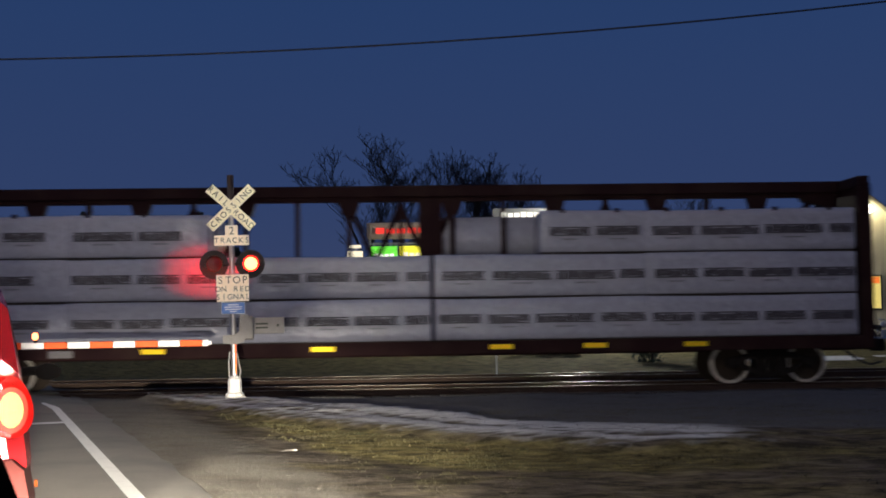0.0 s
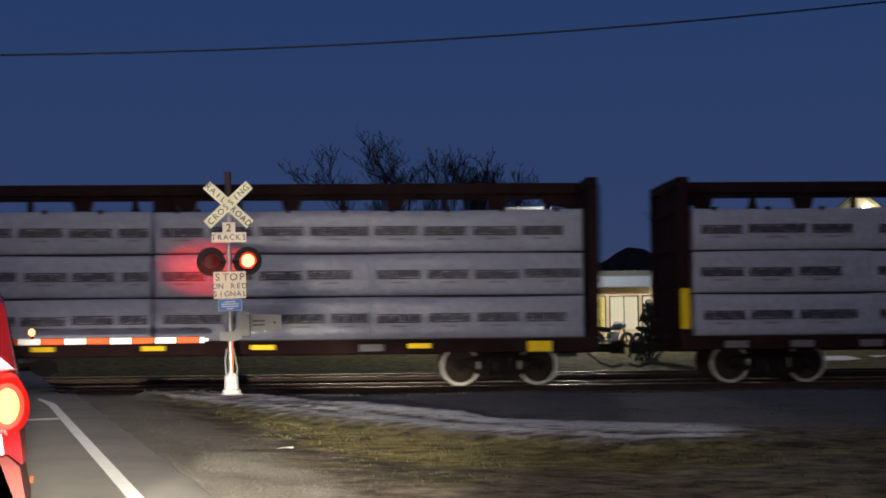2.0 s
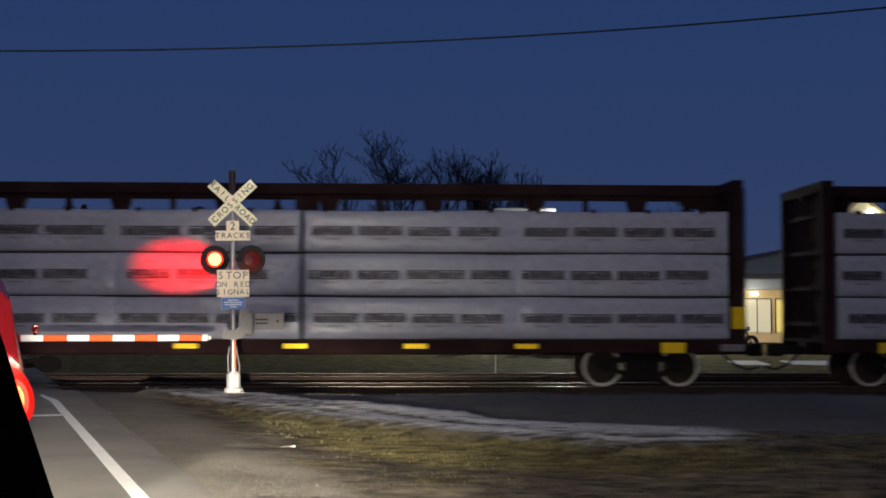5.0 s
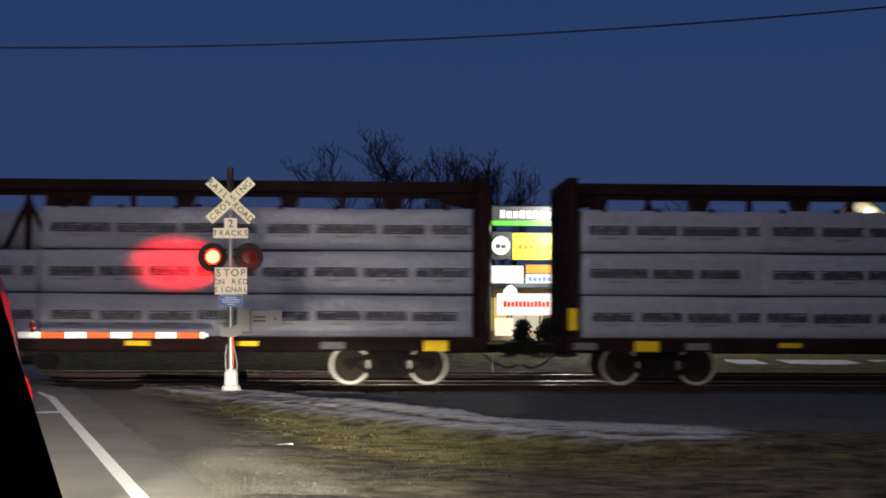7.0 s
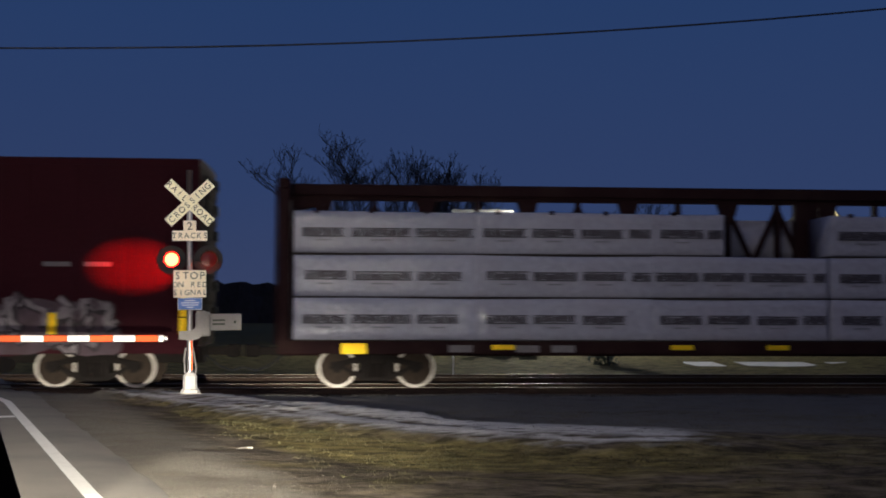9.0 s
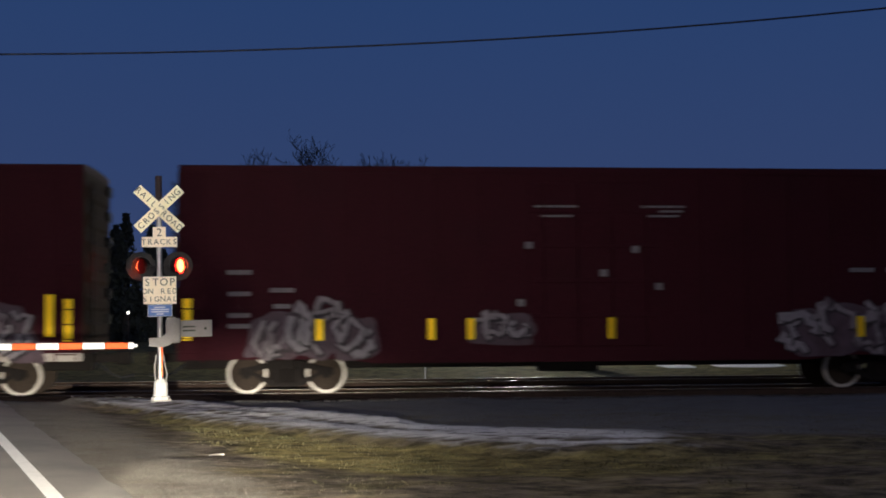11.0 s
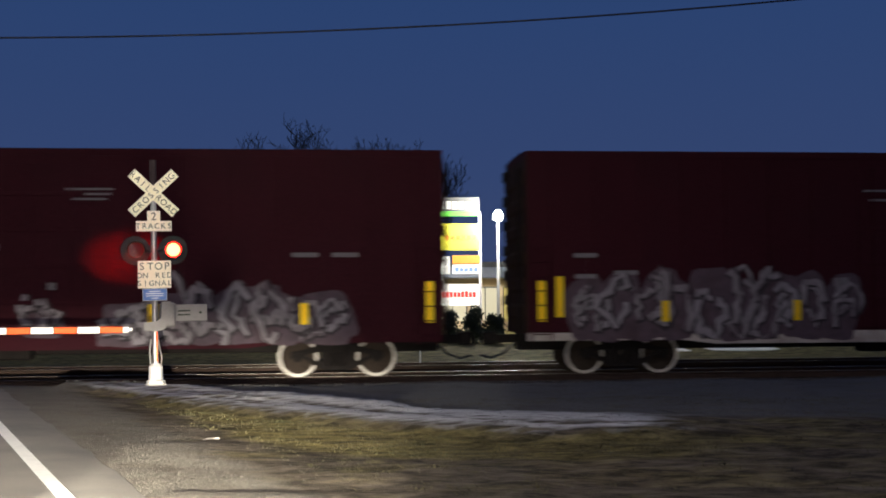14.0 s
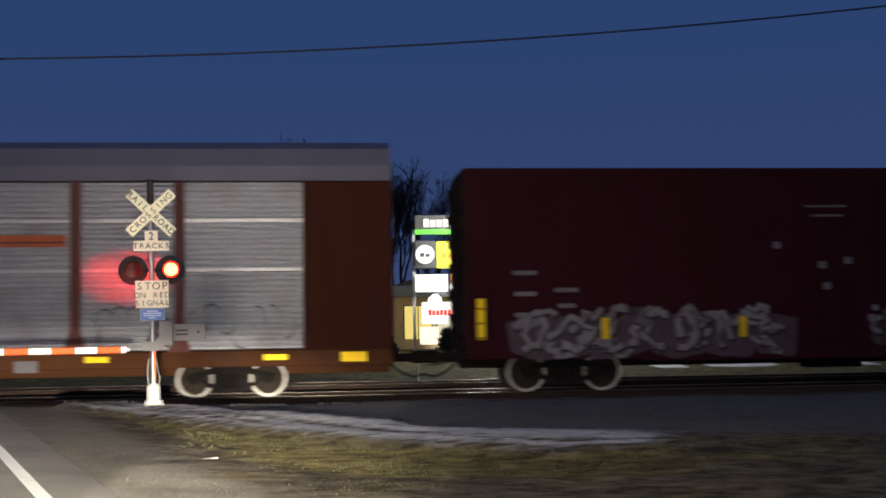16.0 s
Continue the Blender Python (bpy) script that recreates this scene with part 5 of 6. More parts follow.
def sign_two():
    s = thing("dealer_sign", "tall dealer sign with green stripe and lit white panels", "sign", pose(3.95, 60, -0.25))
    fr = Solid()
    for x in (-1.62, 1.5):
        fr.box(x, x + 0.14, 0.0, 0.2, 0, 6.1)
    part("frame", fr, M_signframe, s, "grey steel posts")
    t = panel(s, "top_panel", M_signdark, -1.5, 1.55, 6.10, 6.80, label="black top panel")
    bars(t, M_g_white, -1.1, 1.45, 6.22, 6.62, 8)
    panel(s, "green_stripe", M_g_green, -1.5, 1.45, 5.86, 6.10, label="bright green stripe")
    d = panel(s, "dark_panel", M_signdark, -1.5, -0.5, 4.2, 5.55)
    part("round_mark", Solid().tube([(-1.02, -0.22, 4.88), (-1.02, -0.16, 4.88)], 0.46, 20), M_g_white, d, "white round mark")
    bars(d, M_signdark, -1.3, -0.75, 4.75, 4.95, 2, -0.23)
    y = panel(s, "yellow_panel", M_g_yellow, -0.45, 1.55, 4.2, 5.5, label="lit yellow panel")
    bars(y, M_g_amber, -0.2, 1.4, 4.70, 4.95, 6)
    panel(s, "white_panel", M_g_white, -1.5, 0.08, 3.05, 3.90)
    panel(s, "amber_strip", M_g_amber, 0.2, 1.55, 3.55, 3.95)
    b = panel(s, "blue_strip", M_g_white, 0.2, 1.55, 3.05, 3.50)
    bars(b, M_g_blue, 0.3, 1.45, 3.15, 3.38, 5)
    w = panel(s, "lower_panel", M_g_white, -1.2, 1.5, 1.50, 2.55, label="white lit panel with red blocks")
    bars(w, M_g_red, -0.9, 1.35, 1.90, 2.20, 12)
    part("dome", Solid().tube([(-0.55, -0.1, 2.5), (-0.55, -0.1, 2.75), (-0.55, -0.1, 2.95)], [0.36, 0.32, 0.1], 14), M_g_white, s)
    panel(s, "foot_panel", M_g_paler, -1.3, -0.4, 0.5, 1.35)


def lamp_post():
    s = thing("lamp_post", "tall grey lamp post with a bright white head", "street lamp", pose(6.3, 59, -0.12))
    part("pole", Solid().tube([(0, 0, 0), (0, 0, 5.6)], [0.09, 0.06], 10), M_signframe, s)
    part("lamp_head", Solid().tube([(0, 0, 5.55), (0, -0.12, 5.7), (0, -0.15, 5.95)], [0.22, 0.27, 0.12], 14), M_lamp, s, "glowing lamp head")


# unseen pole and housing, added out of view to carry the assumed lamp
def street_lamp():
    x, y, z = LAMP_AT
    s = thing("street_lamp", "unseen tall grey street lamp, added beside the road", "street lamp", pose(x - 3.4, y - 1.2, ground_z(x - 3.4, y - 1.2), 0, 0, 19.4))
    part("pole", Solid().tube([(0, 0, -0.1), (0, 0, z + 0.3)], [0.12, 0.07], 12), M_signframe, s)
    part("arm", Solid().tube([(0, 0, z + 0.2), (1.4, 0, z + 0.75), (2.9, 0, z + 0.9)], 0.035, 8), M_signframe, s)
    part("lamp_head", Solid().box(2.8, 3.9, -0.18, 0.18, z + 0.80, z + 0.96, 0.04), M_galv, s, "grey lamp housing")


def gable_building():
    s = thing("gable_building", "pale metal-sided building with steep gable and lit window", "building", pose(19.85, 58, -0.12, 0, 0, -19))
    w = Solid().prism([(-3.0, 0), (3.0, 0), (3.0, 4.4), (0, 7.0), (-3.0, 4.4)], 0, 18)
    part("wall", w, M_wall_yellow, s)
    for i in range(20):
        x = -2.9 + i * 0.305
        part("siding_rib", Solid().box(x - 0.02, x + 0.02, -0.025, 0.0, 0.1, 4.35 + (3.0 - abs(x)) * 0.866 - 0.12), M_wall_yellow, s)
    for side in (-1, 1):
        r = Solid().prism([(side * 3.45, 3.98), (0, 6.98), (0, 7.18), (side * 3.52, 4.14)], -0.7, 18.5)
        rf = part("roof", r, M_roof, s, "grey metal roof slope")
        part("verge_trim", Solid().prism([(side * 3.45, 3.93), (0, 6.93), (0, 7.12), (side * 3.5, 4.12)], -0.76, -0.70), M_trim, rf, "pale verge trim")
    for x0, x1 in ((-2.3, -1.2), (-0.58, 0.72)):
        wi = part("window", Solid().box(x0, x1, -0.05, 0.0, 1.55, 3.05), M_window, s, "warm lit window")
        fr = Solid()
        for a, b, c, d in ((x0 - 0.07, x0, 1.48, 3.12), (x1, x1 + 0.07, 1.48, 3.12), (x0 - 0.07, x1 + 0.07, 1.48, 1.55), (x0 - 0.07, x1 + 0.07, 3.05, 3.12), (x0 + 0.52, x0 + 0.57, 1.55, 2.72)):
            fr.box(a, b, -0.08, 0.0, c, d)
        part("window_frame", fr, M_frame, wi)
        part("curtain", Solid().box(x0 + 0.62, x0 + 0.80, -0.058, -0.05, 1.55, 2.70), M_wall_tan, wi)
        part("window_sign", Solid().box(x0 + 0.04, x1 - 0.04, -0.07, -0.05, 2.72, 3.03), M_orange_glow, wi, "orange glowing sign")
    lm = part("wall_lamp", Solid().tube([(0.3, -0.05, 6.25), (0.3, -0.35, 6.30), (0.3, -0.48, 6.15)], [0.06, 0.14, 0.20], 10), M_lamp, s, "bright wall lamp")


def showroom():
    s = thing("showroom", "low dealership building with grey fascia and lit windows", "building", pose(8.0, 66, -0.12))
    part("wall", Solid().box(-6.5, 12.2, 0, 10, 0, 2.85), M_wall_tan, s, "tan stucco wall")
    part("fascia", Solid().box(-6.7, 12.4, -0.9, 10.2, 2.80, 3.38, 0.03), M_wall_grey, s, "grey-blue fascia")
    part("roof", Solid().prism([(-6.6, 3.36), (12.3, 3.36), (11.4, 3.7), (-5.7, 3.7)], 0, 10), M_roof, s)
    for i in range(10):
        x = -5.9 + i * 1.75
        wi = part("window", Solid().box(x, x + 1.45, -0.04, 0.0, 0.55, 2.30), M_window_white if i % 3 else M_window, s, "lit showroom window")
        fr = Solid()
        for a, b, c, d in ((x - 0.06, x, 0.5, 2.36), (x + 1.45, x + 1.51, 0.5, 2.36), (x + 0.7, x + 0.75, 0.5, 2.36), (x, x + 1.45, 2.30, 2.36)):
            fr.box(a, b, -0.07, 0.0, c, d)
        part("window_frame", fr, M_frame, wi)
    for x in (3.6, 8.6):
        part("canopy_lamp", Solid().box(x - 0.16, x + 0.16, -0.5, -0.3, 2.52, 2.66, 0.02), M_lamp, s, "lamp under the fascia")


def shed():
    s = thing("shed", "grey gabled warehouse behind the showroom", "building", pose(22.5, 82, -0.12))
    part("wall", Solid().prism([(-6, 0), (6, 0), (6, 4.1), (0, 5.6), (-6, 4.1)], 0, 14), M_wall_grey, s)
    for side in (-1, 1):
        part("roof", Solid().prism([(side * 6.3, 4.05), (0, 5.62), (0, 5.80), (side * 6.35, 4.22)], -0.3, 14.4), M_roof, s)


def motorcycle(x, y, turn, first=None):
    if first:
        return copy_thing(first, pose(x, y, -0.14, 0, 0, turn))
    s = thing("motorcycle", "parked motorcycle with bright chrome parts", "motorcycle", pose(x, y, -0.14, 0, 0, turn), group="motorcycles on the yard")
    for wx in (-0.72, 0.72):
        w = part("wheel", Solid().washer(wx, 0.33, -0.07, 0.07, 0.33, 0.22, 20), M_rubber, s)
        part("rim", Solid().washer(wx, 0.33, -0.04, 0.04, 0.22, 0.17, 20), M_chrome, w)
    part("frame", Solid().tube([(-0.72, 0, 0.33), (-0.25, 0, 0.45), (0.25, 0, 0.45), (0.48, 0, 0.9), (0.72, 0, 0.33)], 0.04, 6), M_frame, s)
    part("tank", Solid().tube([(-0.05, 0, 0.80), (0.12, 0, 0.88), (0.35, 0, 0.90), (0.46, 0, 0.84)], [0.06, 0.15, 0.16, 0.06], 10), M_bike, s)
    part("seat", Solid().tube([(-0.75, 0, 0.86), (-0.5, 0, 0.80), (-0.1, 0, 0.76)], [0.05, 0.12, 0.10], 8), M_rubber, s)
    part("engine", Solid().box(-0.2, 0.25, -0.16, 0.16, 0.32, 0.68, 0.05), M_chrome, s)
    part("exhaust", Solid().tube([(0.2, -0.2, 0.4), (-0.3, -0.22, 0.28), (-0.85, -0.22, 0.34)], [0.03, 0.045, 0.06], 8), M_chrome, s)
    part("handlebar", Solid().tube([(0.30, -0.38, 1.08), (0.42, -0.2, 1.10), (0.46, 0, 1.0), (0.42, 0.2, 1.10), (0.30, 0.38, 1.08)], 0.022, 6), M_chrome, s)
    part("headlamp", Solid().tube([(0.48, 0, 0.92), (0.62, 0, 0.92)], [0.06, 0.10], 10), M_chrome, s)
    return s


def leaf_clump(s, centre, r, n, rnd, size):
    for _ in range(n):
        d = Vector((rnd.gauss(0, 1), rnd.gauss(0, 1), rnd.gauss(0, 1))).normalized() * (r * rnd.uniform(0.35, 1.0))
        p = Vector(centre) + Vector((d.x, d.y, d.z))
        a = Vector((rnd.uniform(-1, 1), rnd.uniform(-1, 1), rnd.uniform(-1, 1))).normalized() * size * rnd.uniform(0.6, 1.3)
        b = a.orthogonal().normalized() * a.length * 0.5
        s.add([p - a, p - b, p + a, p + b], [(0, 1, 2, 3)])


def hedge(x, y, z0, h, r, seed):
    rnd = random.Random(seed)
    t = thing("shrub", "dark evergreen shrub at the edge of the yard", "shrub", pose(x, y, z0), group="shrubs of the yard")
    part("stem", Solid().tube([(0, 0, 0), (0.03, 0, h * 0.5)], [0.06, 0.03], 6), M_bark, t)
    s = Solid()
    for k in range(14):
        q = k / 13
        leaf_clump(s, (rnd.uniform(-1, 1) * r * (1 - q * 0.6) * 0.5, rnd.uniform(-1, 1) * r * 0.4, 0.15 + h * 0.9 * q), r * (1 - 0.55 * q) * 0.75, 90, rnd, 0.09)
    part("foliage", s, M_hedge, t)


def bare_tree(x, y, z0, height, spread, reach, seed):
    """A winter tree: forked limbs that reach upward into a haze of fine twigs."""
    rnd = random.Random(seed)
    t = thing("bare_tree", "leafless winter tree with forked dark limbs", "tree", pose(x, y, z0), group="bare trees")
    trunk, twigs = Solid(), Solid()

    def grow(p, d, length, r, level):
        pts, rad = [p], [r]
        n = 4 if level < 3 else 3
        for i in range(n):
            bend = Vector((rnd.uniform(-1, 1), rnd.uniform(-1, 1), rnd.uniform(-0.3, 0.7))) * (0.10 + 0.05 * level)
            d = (d + bend).normalized()
            p = p + d * (length / n)
            pts.append(p)
            rad.append(max(0.030 if level < 5 else 0.017, r * (1 - 0.42 * (i + 1) / n)))
        (trunk if level < 3 else twigs).tube(pts, rad, 8 if level < 2 else 5 if level < 3 else 3, level < 3)
        if level >= 6:
            return
        for k in range((3, 3, 4, 4, 3, 3)[level]):
            i = n if k == 0 else (rnd.randint(2, n) if level == 0 else rnd.randint(1, n))
            az = (k + rnd.uniform(-0.3, 0.3)) * 2.1 + seed if level == 0 else rnd.uniform(0, 6.28)
            out = Vector((math.cos(az) * spread, math.sin(az) * spread * 0.7, rnd.uniform(0.1, 0.7) if level < 3 else rnd.uniform(-0.15, 0.55)))
            nd = (d * (0.85 if level < 3 else 0.6) + out * (0.55 if level < 3 else 0.62)).normalized()
            size = rnd.uniform(0.72, 0.95) if level == 0 else rnd.uniform(0.58, 0.78) if level < 3 else rnd.uniform(0.50, 0.70)
            grow(pts[i], nd, length * size, rad[i] * rnd.uniform(0.55, 0.78), level + 1)

    grow(Vector((0, 0, 0)), Vector((0, 0, 1)), height * 0.34, height * 0.024, 0)
    k = height / max([v[2] for v in twigs.v] + [1])
    high = [v[0] * k for v in twigs.v if v[2] * k > height * 0.6]
    tilt = (reach - sum(high) / len(high)) / (height * 0.8)
    for s in (trunk, twigs):
        s.v = [(a * k + tilt * c * k, b * k, c * k) for a, b, c in s.v]
    part("trunk", trunk, M_bark, t)
    tagged(part("crown", twigs, M_bark, t), kind="stuff")


def conifer(x, y, z0, h, r, seed):
    rnd = random.Random(seed)
    t = thing("conifer", "dark conifer against the dusk sky", "tree", pose(x, y, z0), group="conifers by the road")
    part("trunk", Solid().tube([(0, 0, 0), (0, 0, h * 0.95)], [0.22, 0.03], 8), M_bark, t)
    s = Solid()
    for k in range(26):
        q = k / 25
        rr = r * (1 - q) ** 0.8 + 0.12
        for j in range(7):
            az = rnd.uniform(0, 6.28)
            c = (math.cos(az) * rr * 0.7, math.sin(az) * rr * 0.7, 0.6 + q * (h - 0.7) - rr * 0.15)
            leaf_clump(s, c, rr * 0.42 + 0.05, 11, rnd, 0.22)
    part("foliage", s, M_conifer, t)


def far_wood():
    """A low wooded ridge far behind the yard."""
    s = Solid()
    for layer in range(2):
        y = 190 + layer * 40
        pts = []
        n = 260
        for i in range(n + 1):
            x = -170 + 340 * i / n
            z = 5.5 + layer * 1.5 + 2.2 * noise.noise((x * 0.025, layer * 7, 0)) + 1.3 * noise.noise((x * 0.25, layer, 2)) + 0.7 * noise.noise((x * 0.9, layer, 5)) + 5.0 * math.exp(-((x - 30 - 6 * layer) / 6.5) ** 2)
            pts.append((x, z))
        vs = [(x, y, -1) for x, z in pts] + [(x, y + 1.5 * math.sin(x), z) for x, z in pts] + [(x, y + 14, z * 0.6) for x, z in pts]
        m = n + 1
        s.add(vs, [(i, i + 1, m + i + 1, m + i) for i in range(n)] + [(m + i, m + i + 1, 2 * m + i + 1, 2 * m + i) for i in range(n)])
    ob = new("far_wood", s.mesh("far_wood", M_hill))
    tagged(ob, "dark wooded ridge on the horizon", "woods", kind="stuff")


def yard_edge():
    for x0, x1 in ((10.5, 11.9), (12.75, 15.4), (16.2, 19.0)):
        c = thing("curb", "pale sloping concrete apron catching the yard light", "curb", pose((x0 + x1) / 2, 44.6, ground_z(12, 44.6)), group="curbs along the yard")
        part("curb_stone", Solid().prism_x([(-0.1, -0.08), (-0.1, 0.03), (2.2, 0.10), (2.2, -0.08)], -(x1 - x0) / 2, (x1 - x0) / 2), M_whitepaint, c)
    m = thing("marker_post", "thin pale marker post beside the tracks", "post", pose(1.62, 38, ground_z(1.6, 38)))
    part("post", Solid().tube([(0, 0, -0.05), (0, 0, 0.62)], 0.022, 8), M_whitepaint, m)
    part("cap", Solid().tube([(0, 0, 0.62), (0, 0, 0.66)], 0.032, 8), M_whitepaint, m)
    for x, z in ((-20.2, 1.9), (-19.6, 1.9), (-16.4, 2.0)):
        f = thing("far_lamp", "small white lamp far down the road", "street lamp", pose(x, 84, -0.1), group="far lamps")
        part("pole", Solid().tube([(0, 0.05, 0), (0, 0.05, z)], 0.04, 6), M_darkpole, f)
        part("lamp_head", Solid().tube([(0, -0.05, z), (0, 0.05, z + 0.02)], 0.09, 10), M_far_lamp, f)
    g = thing("road_sign", "small green road sign on a post", "sign", pose(-17.5, 58, -0.1))
    part("post", Solid().tube([(0, 0.05, 0), (0, 0.05, 1.5)], 0.03, 6), M_signframe, g)
    gp = part("panel", Solid().box(-0.5, 0.5, -0.02, 0.0, 0.95, 1.4, 0.01), material("green_road_sign", (0.1, 0.5, 0.25), 0.5, 0.3, bump=0), g)
    bars(gp, M_whitebar, -0.4, 0.4, 1.1, 1.28, 5, -0.03)


def power_line():
    s = thing("power_cable", "black overhead cable sagging across the sky", "cable")
    pts = []
    for i in range(41):
        x = -24 + 48 * i / 40
        pts.append((x, 20.0, 5.92 + 0.0515 * x + 0.00347 * x * x))
    part("cable", Solid().tube(pts, 0.015, 6), M_wire, s)
    for x in (-24, 24):
        z = 5.92 + 0.0515 * x + 0.00347 * x * x
        p = thing("utility_pole", "brown wooden utility pole carrying the cable", "utility pole", pose(x, 20.0, ground_z(x, 20)), group="poles of the power line")
        part("pole", Solid().tube([(0, 0.18, -0.3), (0, 0.18, z + 0.8)], [0.15, 0.11], 10), M_darkpole, p)
        part("insulator", Solid().tube([(0, 0.12, z - ground_z(x, 20)), (0, 0.0, z - ground_z(x, 20))], 0.04, 8), M_galv, p)


# ---- loose stones, grass ----
def scatter():
    rnd = random.Random(11)
    stones, dark = Solid(), Solid()

    def stone(s, x, y, z, r):
        k = [rnd.uniform(0.6, 1.2) * r for _ in range(6)]
        s.add([(x - k[0], y, z), (x, y - k[1], z), (x + k[2], y, z), (x, y + k[3], z), (x, y, z + k[4] * 0.8), (x, y, z - k[5] * 0.4)],
              [(0, 1, 4), (1, 2, 4), (2, 3, 4), (3, 0, 4), (1, 0, 5), (2, 1, 5), (3, 2, 5), (0, 3, 5)])

    for _ in range(7000):
        u, w = rnd.uniform(-16, -1), rnd.gauss(1.35, 0.45)
        if w < 0.5:
            continue
        x, y = road_point(u, w)
        stone(stones, x, y, ground_z(x, y) + 0.002, rnd.uniform(0.002, 0.006) * (2.0 if rnd.random() < 0.03 else 1))
    for _ in range(1500):
        x, y = rnd.uniform(-4, 9), rnd.uniform(12, 22)
        if lane_zone(x, y) > 0.45:
            stone(stones, x, y, ground_z(x, y) + 0.002, rnd.uniform(0.004, 0.012))
    for _ in range(14000):
        x, g = rnd.uniform(-6, 13), rnd.uniform(-6.5, -1.2)
        y = TRACK_Y + SLOPE * x + g
        if road_uw(x, y)[1] < 1.2:
            continue
        stone(dark, x, y, ground_z(x, y) + 0.006, rnd.uniform(0.015, 0.045))
    tagged(new("gravel", stones.mesh("gravel", M_stone)), "loose pale gravel on the shoulder and lane", "gravel", kind="stuff")
    tagged(new("ballast", dark.mesh("ballast", M_ballast)), "dark crushed ballast beside the track", "ballast", kind="stuff")
    grass = Solid()
    for _ in range(22000):
        x, y = rnd.uniform(-4.5, 9.5), rnd.uniform(8, 19.5)
        u, w = road_uw(x, y)
        if w < 2.25 + 0.35 * noise.noise((x, y, 3)) or lane_zone(x, y) > 0.30:
            continue
        dens = 0.5 + 0.9 * noise.noise((x * 0.5, y * 0.9, 9)) + 0.4 * noise.noise((x * 1.6, y * 2, 4))
        if rnd.random() > dens * (0.15 + grass_strip(x, y)):
            continue
        z = ground_z(x, y)
        for k in range(rnd.randint(6, 11)):
            a = rnd.uniform(0, 6.28)
            tall = smooth(0.02, 0.2, lane_zone(x + 0.9, y + 1.3))
            h, o = rnd.uniform(0.008, 0.022) * (1 + 0.7 * tall), rnd.uniform(0.0, 0.12)
            bx, by = x + math.cos(a) * o, y + math.sin(a) * o
            lean = rnd.uniform(0.03, 0.11)
            ww = rnd.uniform(0.004, 0.008)
            c, s_ = math.cos(a + 1.57) * ww, math.sin(a + 1.57) * ww
            grass.add([(bx - c, by - s_, z - 0.01), (bx + c, by + s_, z - 0.01), (bx + math.cos(a) * lean, by + math.sin(a) * lean, z + h)], [(0, 1, 2)])
    tagged(new("grass", grass.mesh("grass", M_grass)), "short dry winter grass in tufts", "grass", kind="stuff")
    lt = thing("litter", "flattened scrap of pale litter in the grass", "litter", pose(-1.74, 13.88, ground_z(-1.74, 13.88) + 0.01, 0, 0, -8))
    part("scrap", Solid().add([(-0.09, -0.03, 0.0), (0.02, -0.04, 0.012), (0.10, -0.01, 0.004), (0.08, 0.04, 0.02), (-0.05, 0.035, 0.01)], [(0, 1, 2, 3, 4)]), M_litter, lt)


# ---- build ----

def own_car():
    s = thing("camera_car", "black trim of the stopped car beside the windscreen", "car")
    sections = []
    for x, y, z in ((-0.262, 0.87, 1.309), (-0.188, 0.60, 1.369), (-0.1836, 0.55, 1.4085), (-0.1823, 0.50, 1.458), (-0.1744, 0.45, 1.492)):
        sections.append([(x - 0.12, y - 0.02, z), (x - 0.012, y - 0.012, z + 0.006), (x, y, z), (x - 0.012, y + 0.02, z - 0.012), (x - 0.12, y + 0.04, z - 0.06)])
    part("windscreen_pillar", loft(sections), M_cabin, s, "black windscreen pillar trim")
    part("door_panel", Solid().prism_x([(-0.3, 0.55), (0.95, 0.55), (0.95, 1.24), (0.60, 1.20), (-0.3, 1.10)], -0.42, -0.36), M_cabin, s, "black door panel")
    turn = pose(0, 0, 0, 0, 0, ROAD_DEG)
    dash = loft([[(-1.5, 0.66, 0.7), (-0.16, 0.66, 0.7), (-0.16, 0.66, 0.98), (-1.5, 0.66, 0.98)], [(-1.5, 1.0, 0.7), (-0.15, 1.0, 0.7), (-0.15, 1.0, 1.0), (-1.5, 1.0, 1.0)]])
    part("dashboard", dash, M_cabin, s, "", turn)
    hood = loft([[(-1.72, 1.0, 0.45), (-0.08, 1.0, 0.45), (-0.10, 1.0, 1.0), (-1.70, 1.0, 1.0)], [(-1.72, 2.0, 0.4), (-0.08, 2.0, 0.4), (-0.14, 2.0, 0.86), (-1.66, 2.0, 0.86)]])
    part("bonnet", hood, M_cabin, s, "dark bonnet", turn)
    for x in (-1.6, -0.18):
        for y in (1.45, -1.25):
            part("wheel", Solid().tube([(x - 0.1, y, 0.33), (x + 0.1, y, 0.33)], 0.33, 20), M_rubber, s, "", turn)
    sill = loft([[(-1.7, -1.9, 0.3), (-0.1, -1.9, 0.3), (-0.1, -1.9, 0.75), (-1.7, -1.9, 0.75)], [(-1.7, 1.0, 0.3), (-0.1, 1.0, 0.3), (-0.1, 1.0, 0.75), (-1.7, 1.0, 0.75)]])
    part("floor_pan", sill, M_cabin, s, "", turn)


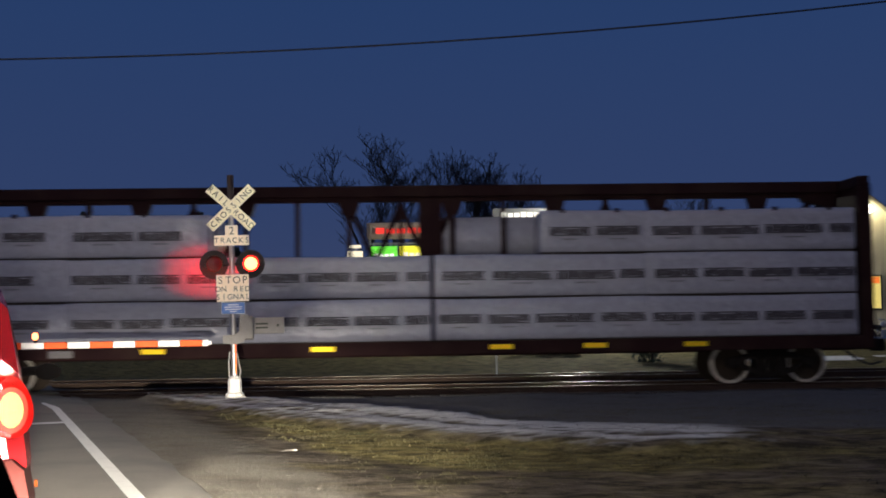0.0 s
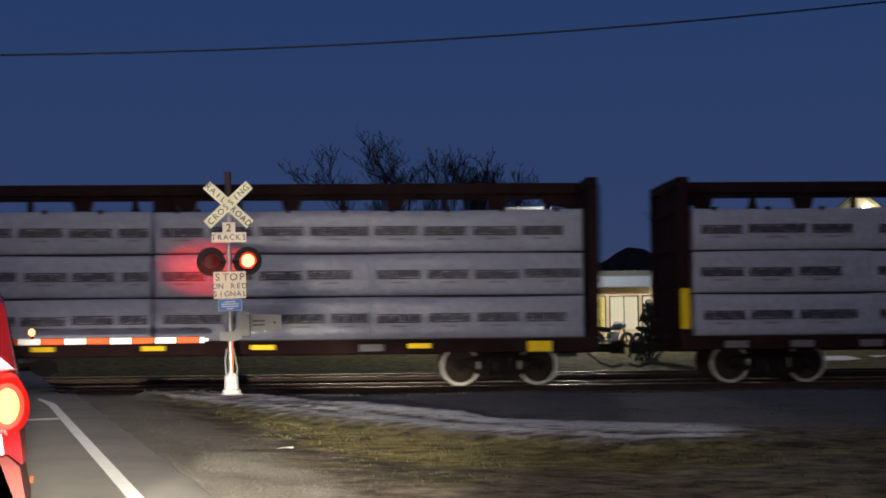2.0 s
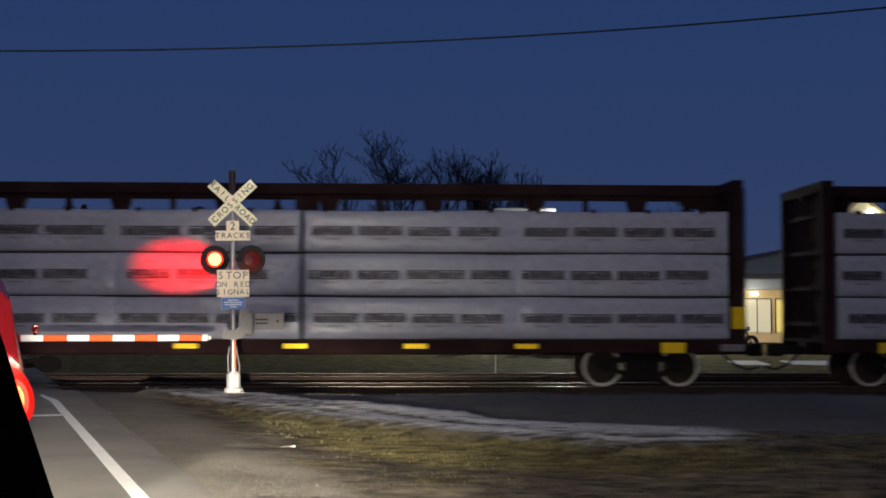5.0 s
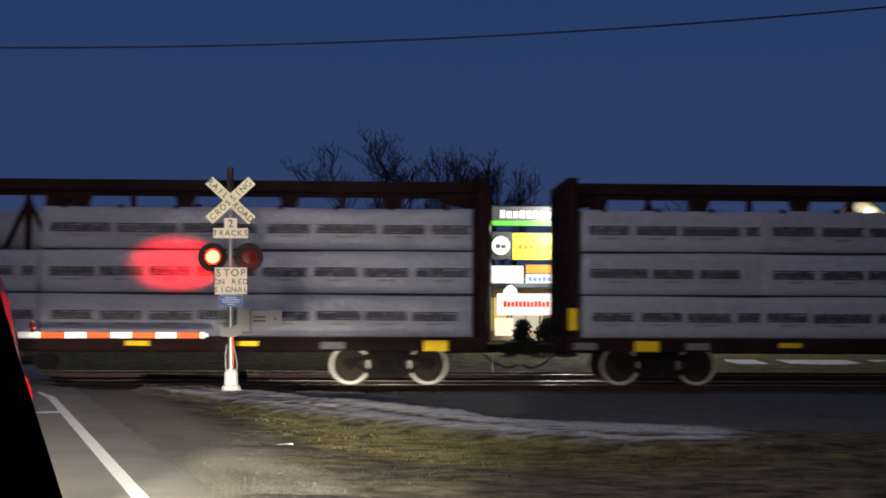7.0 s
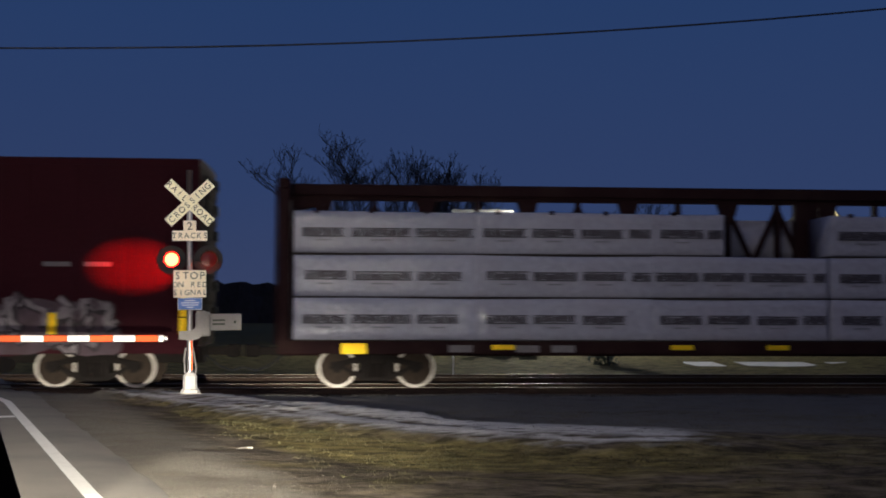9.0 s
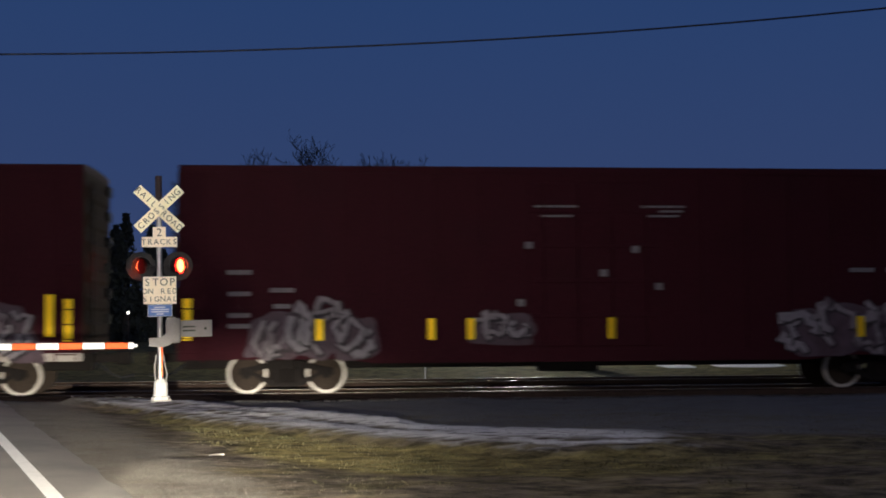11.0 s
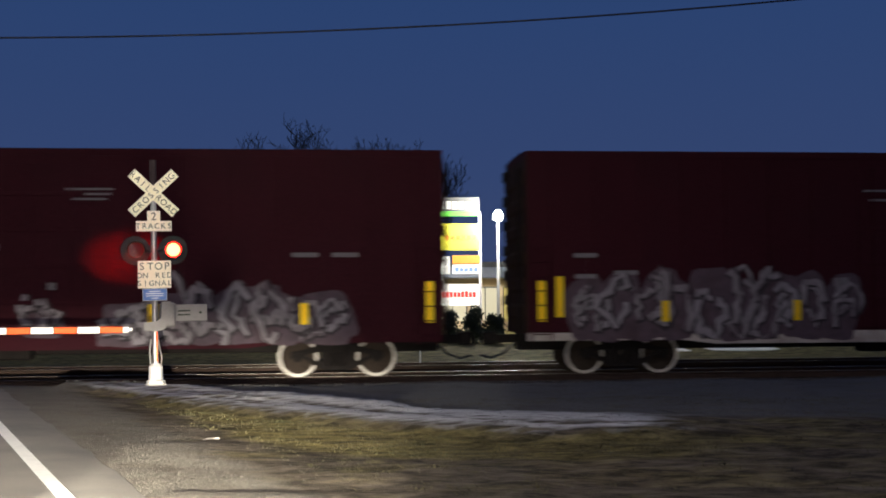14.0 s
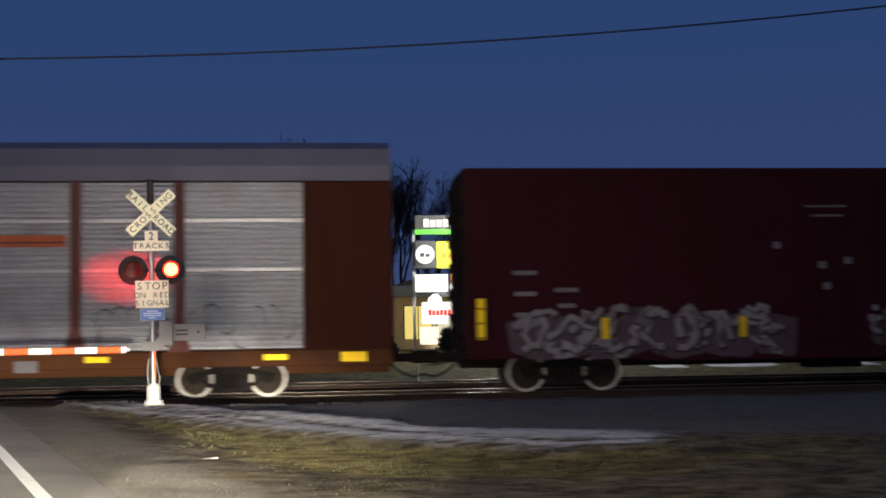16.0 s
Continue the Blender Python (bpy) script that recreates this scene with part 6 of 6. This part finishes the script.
build_ground()
build_road()
build_track("track_near", 0.0)
build_track("track_far", 4.6)
PLACES = (-1.6, -26.22, -50.84, -75.42)
TAPES = ((-4.96, -1.17, 2.85, 4.98, 7.28), (-5.93, -3.54, -1.09, 1.35, 3.79, 7.3), (-6.3, -1.24, 1.2, 3.9, 6.41), (-6.3, -2.18, 0.06, 3.54, 5.96))
BIG_TAPES = ((), (-9.89, 10.02), (-9.59, 9.75), (-9.68, 10.22))
FADED = ((-10.12, -8.6, -7.0), (-8.28, -7.19, 6.22), (-11.0, -8.42, 11.1), (-7.27, -5.75, -4.93, 7.9))
for i, place in enumerate(PLACES):
    centerbeam(place, (0.92, 0, 0.5, 0)[i], (0, 0, 0.5, 0)[i], TAPES[i], BIG_TAPES[i], FADED[i])
load(PLACES[0], 1, (-3.7, 3.8), (-3.7, 1.3))
load(PLACES[1], 2)
load(PLACES[2], 3)
load(PLACES[3], 4, (-1.15, 1.28))
boxcar(-98.0, 9.44, ((-7.7, -5.2, 0.80, 2.2), (-2.7, -1.6, 1.1, 1.9), (4.6, 7.6, 0.80, 2.2)), False, 1, (-6.31, -3.8, -2.9, 0.35, 6.27), (-9.23, 9.14))
boxcar(-118.94, 9.44, ((-8.4, -1.7, 0.80, 2.6), (2.7, 8.3, 0.80, 2.55)), True, 2, (-6.23, -3.09, 0.35), (-9.12, -8.7, 8.74, 9.14))
boxcar(-139.75, 9.44, ((-8.3, -1.85, 0.80, 2.15), (0.2, 0.9, 1.0, 1.9), (1.95, 7.3, 0.80, 2.3)), False, 3, (-6.25, -3.0, 3.0, 6.32), (-9.12, 9.14))
autorack(-150.85 - 13.3)
flash_lamps, shutters = crossing_signal()
arm_lamps = gate_arm()
car_ahead()
own_car()
sign_one()
sign_two()
lamp_post()
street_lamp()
gable_building()
showroom()
shed()
bike = motorcycle(7.3, 52.5, 20)
for x, y, a in ((8.8, 52.0, 35), (10.3, 52.6, 25), (12.4, 52.2, 15), (15.6, 52.4, 30), (17.2, 52.0, 20), (18.6, 52.4, 35)):
    motorcycle(x, y, a, bike)
for x, y, h, r, sd in ((3.3, 50, 1.2, 0.7, 1), (4.3, 50, 1.3, 0.8, 2), (5.2, 50.2, 1.0, 0.7, 3), (7.6, 45, 2.0, 0.8, 4), (0.9, 50, 0.8, 0.6, 5)):
    hedge(x, y, ground_z(x, y) - 0.03, h, r, sd)
for x, h, sp, reach, sd in ((-5.2, 15.5, 0.85, -1.4, 3), (-3.8, 17.1, 1.05, 0.6, 8), (1.5, 15.0, 0.7, 0.6, 12), (3.0, 13.8, 0.5, 0.2, 17), (4.9, 15.4, 0.75, 0.2, 21)):
    bare_tree(x, 95 + sd * 0.3, -0.3, h, sp, reach, sd)
bare_tree(26.0, 128, -0.3, 14.5, 0.9, 0, 40)
for i in range(9):
    conifer(-24.5 + i * 1.15 + 0.5 * math.sin(i * 2.1), 92 + 3 * math.sin(i * 5.0), -0.3, (6.4, 7.6, 6.0, 8.3, 8.9, 7.2, 9.3, 8.6, 7.0)[i], 1.5, 60 + i)
for x, h, sd in ((-32.4, 6.4, 81), (-30.6, 7.8, 82), (-29.0, 8.8, 83), (-27.6, 9.9, 84), (-26.2, 8.6, 85)):
    conifer(x, 93 + 2 * math.sin(sd), -0.3, h, 1.6, sd)
far_wood()
yard_edge()
power_line()
scatter()


# ---- what moves ----
def motions():
    times = [float(t) for t in range(17)]
    for ob, place, y, z in rolling:
        rows_ = []
        for t in times:
            x = place + train_at(t)
            rows_.append((t, pose(x, TRACK_Y + SLOPE * x + y, z, 0, 0, TRACK_DEG)))
        walk(ob, rows_)
    ticks = [i / 15 for i in range(241)]
    for ws, x, r in turning:
        walk(ws, [(t, pose(x, 0, 0, 0, math.degrees(train_at(t) / r) % 360, 0)) for t in ticks])
    # the flashers take turns: each lens drum swings round at every change
    changes = [round((0.235 + 0.54 * k) * FPS) / FPS for k in range(30) if 0.235 + 0.54 * k < 16.0]
    changes[7] += 2 / FPS

    def flash(lm, lit_first, step=60):
        home = lm.matrix_basis.copy()
        a = 0 if lit_first else 180
        rows_ = [(0.0, home @ pose(0, 0, 0, 0, 0, a * step / 60))]
        for c in changes:
            for k, dt in enumerate((-2 / FPS, -1 / FPS, 0.0, 1 / FPS)):
                rows_.append((c + dt, home @ pose(0, 0, 0, 0, 0, (a + 60 * k) * step / 60)))
            a += 180
        rows_.append((16.1, home @ pose(0, 0, 0, 0, 0, a * step / 60)))
        walk(lm, rows_)

    flash(flash_lamps[0], False)
    flash(flash_lamps[1], True)
    flash(shutters[0], True, 30)
    flash(shutters[1], False, 30)
    for lm in arm_lamps:
        flash(lm, True)


motions()
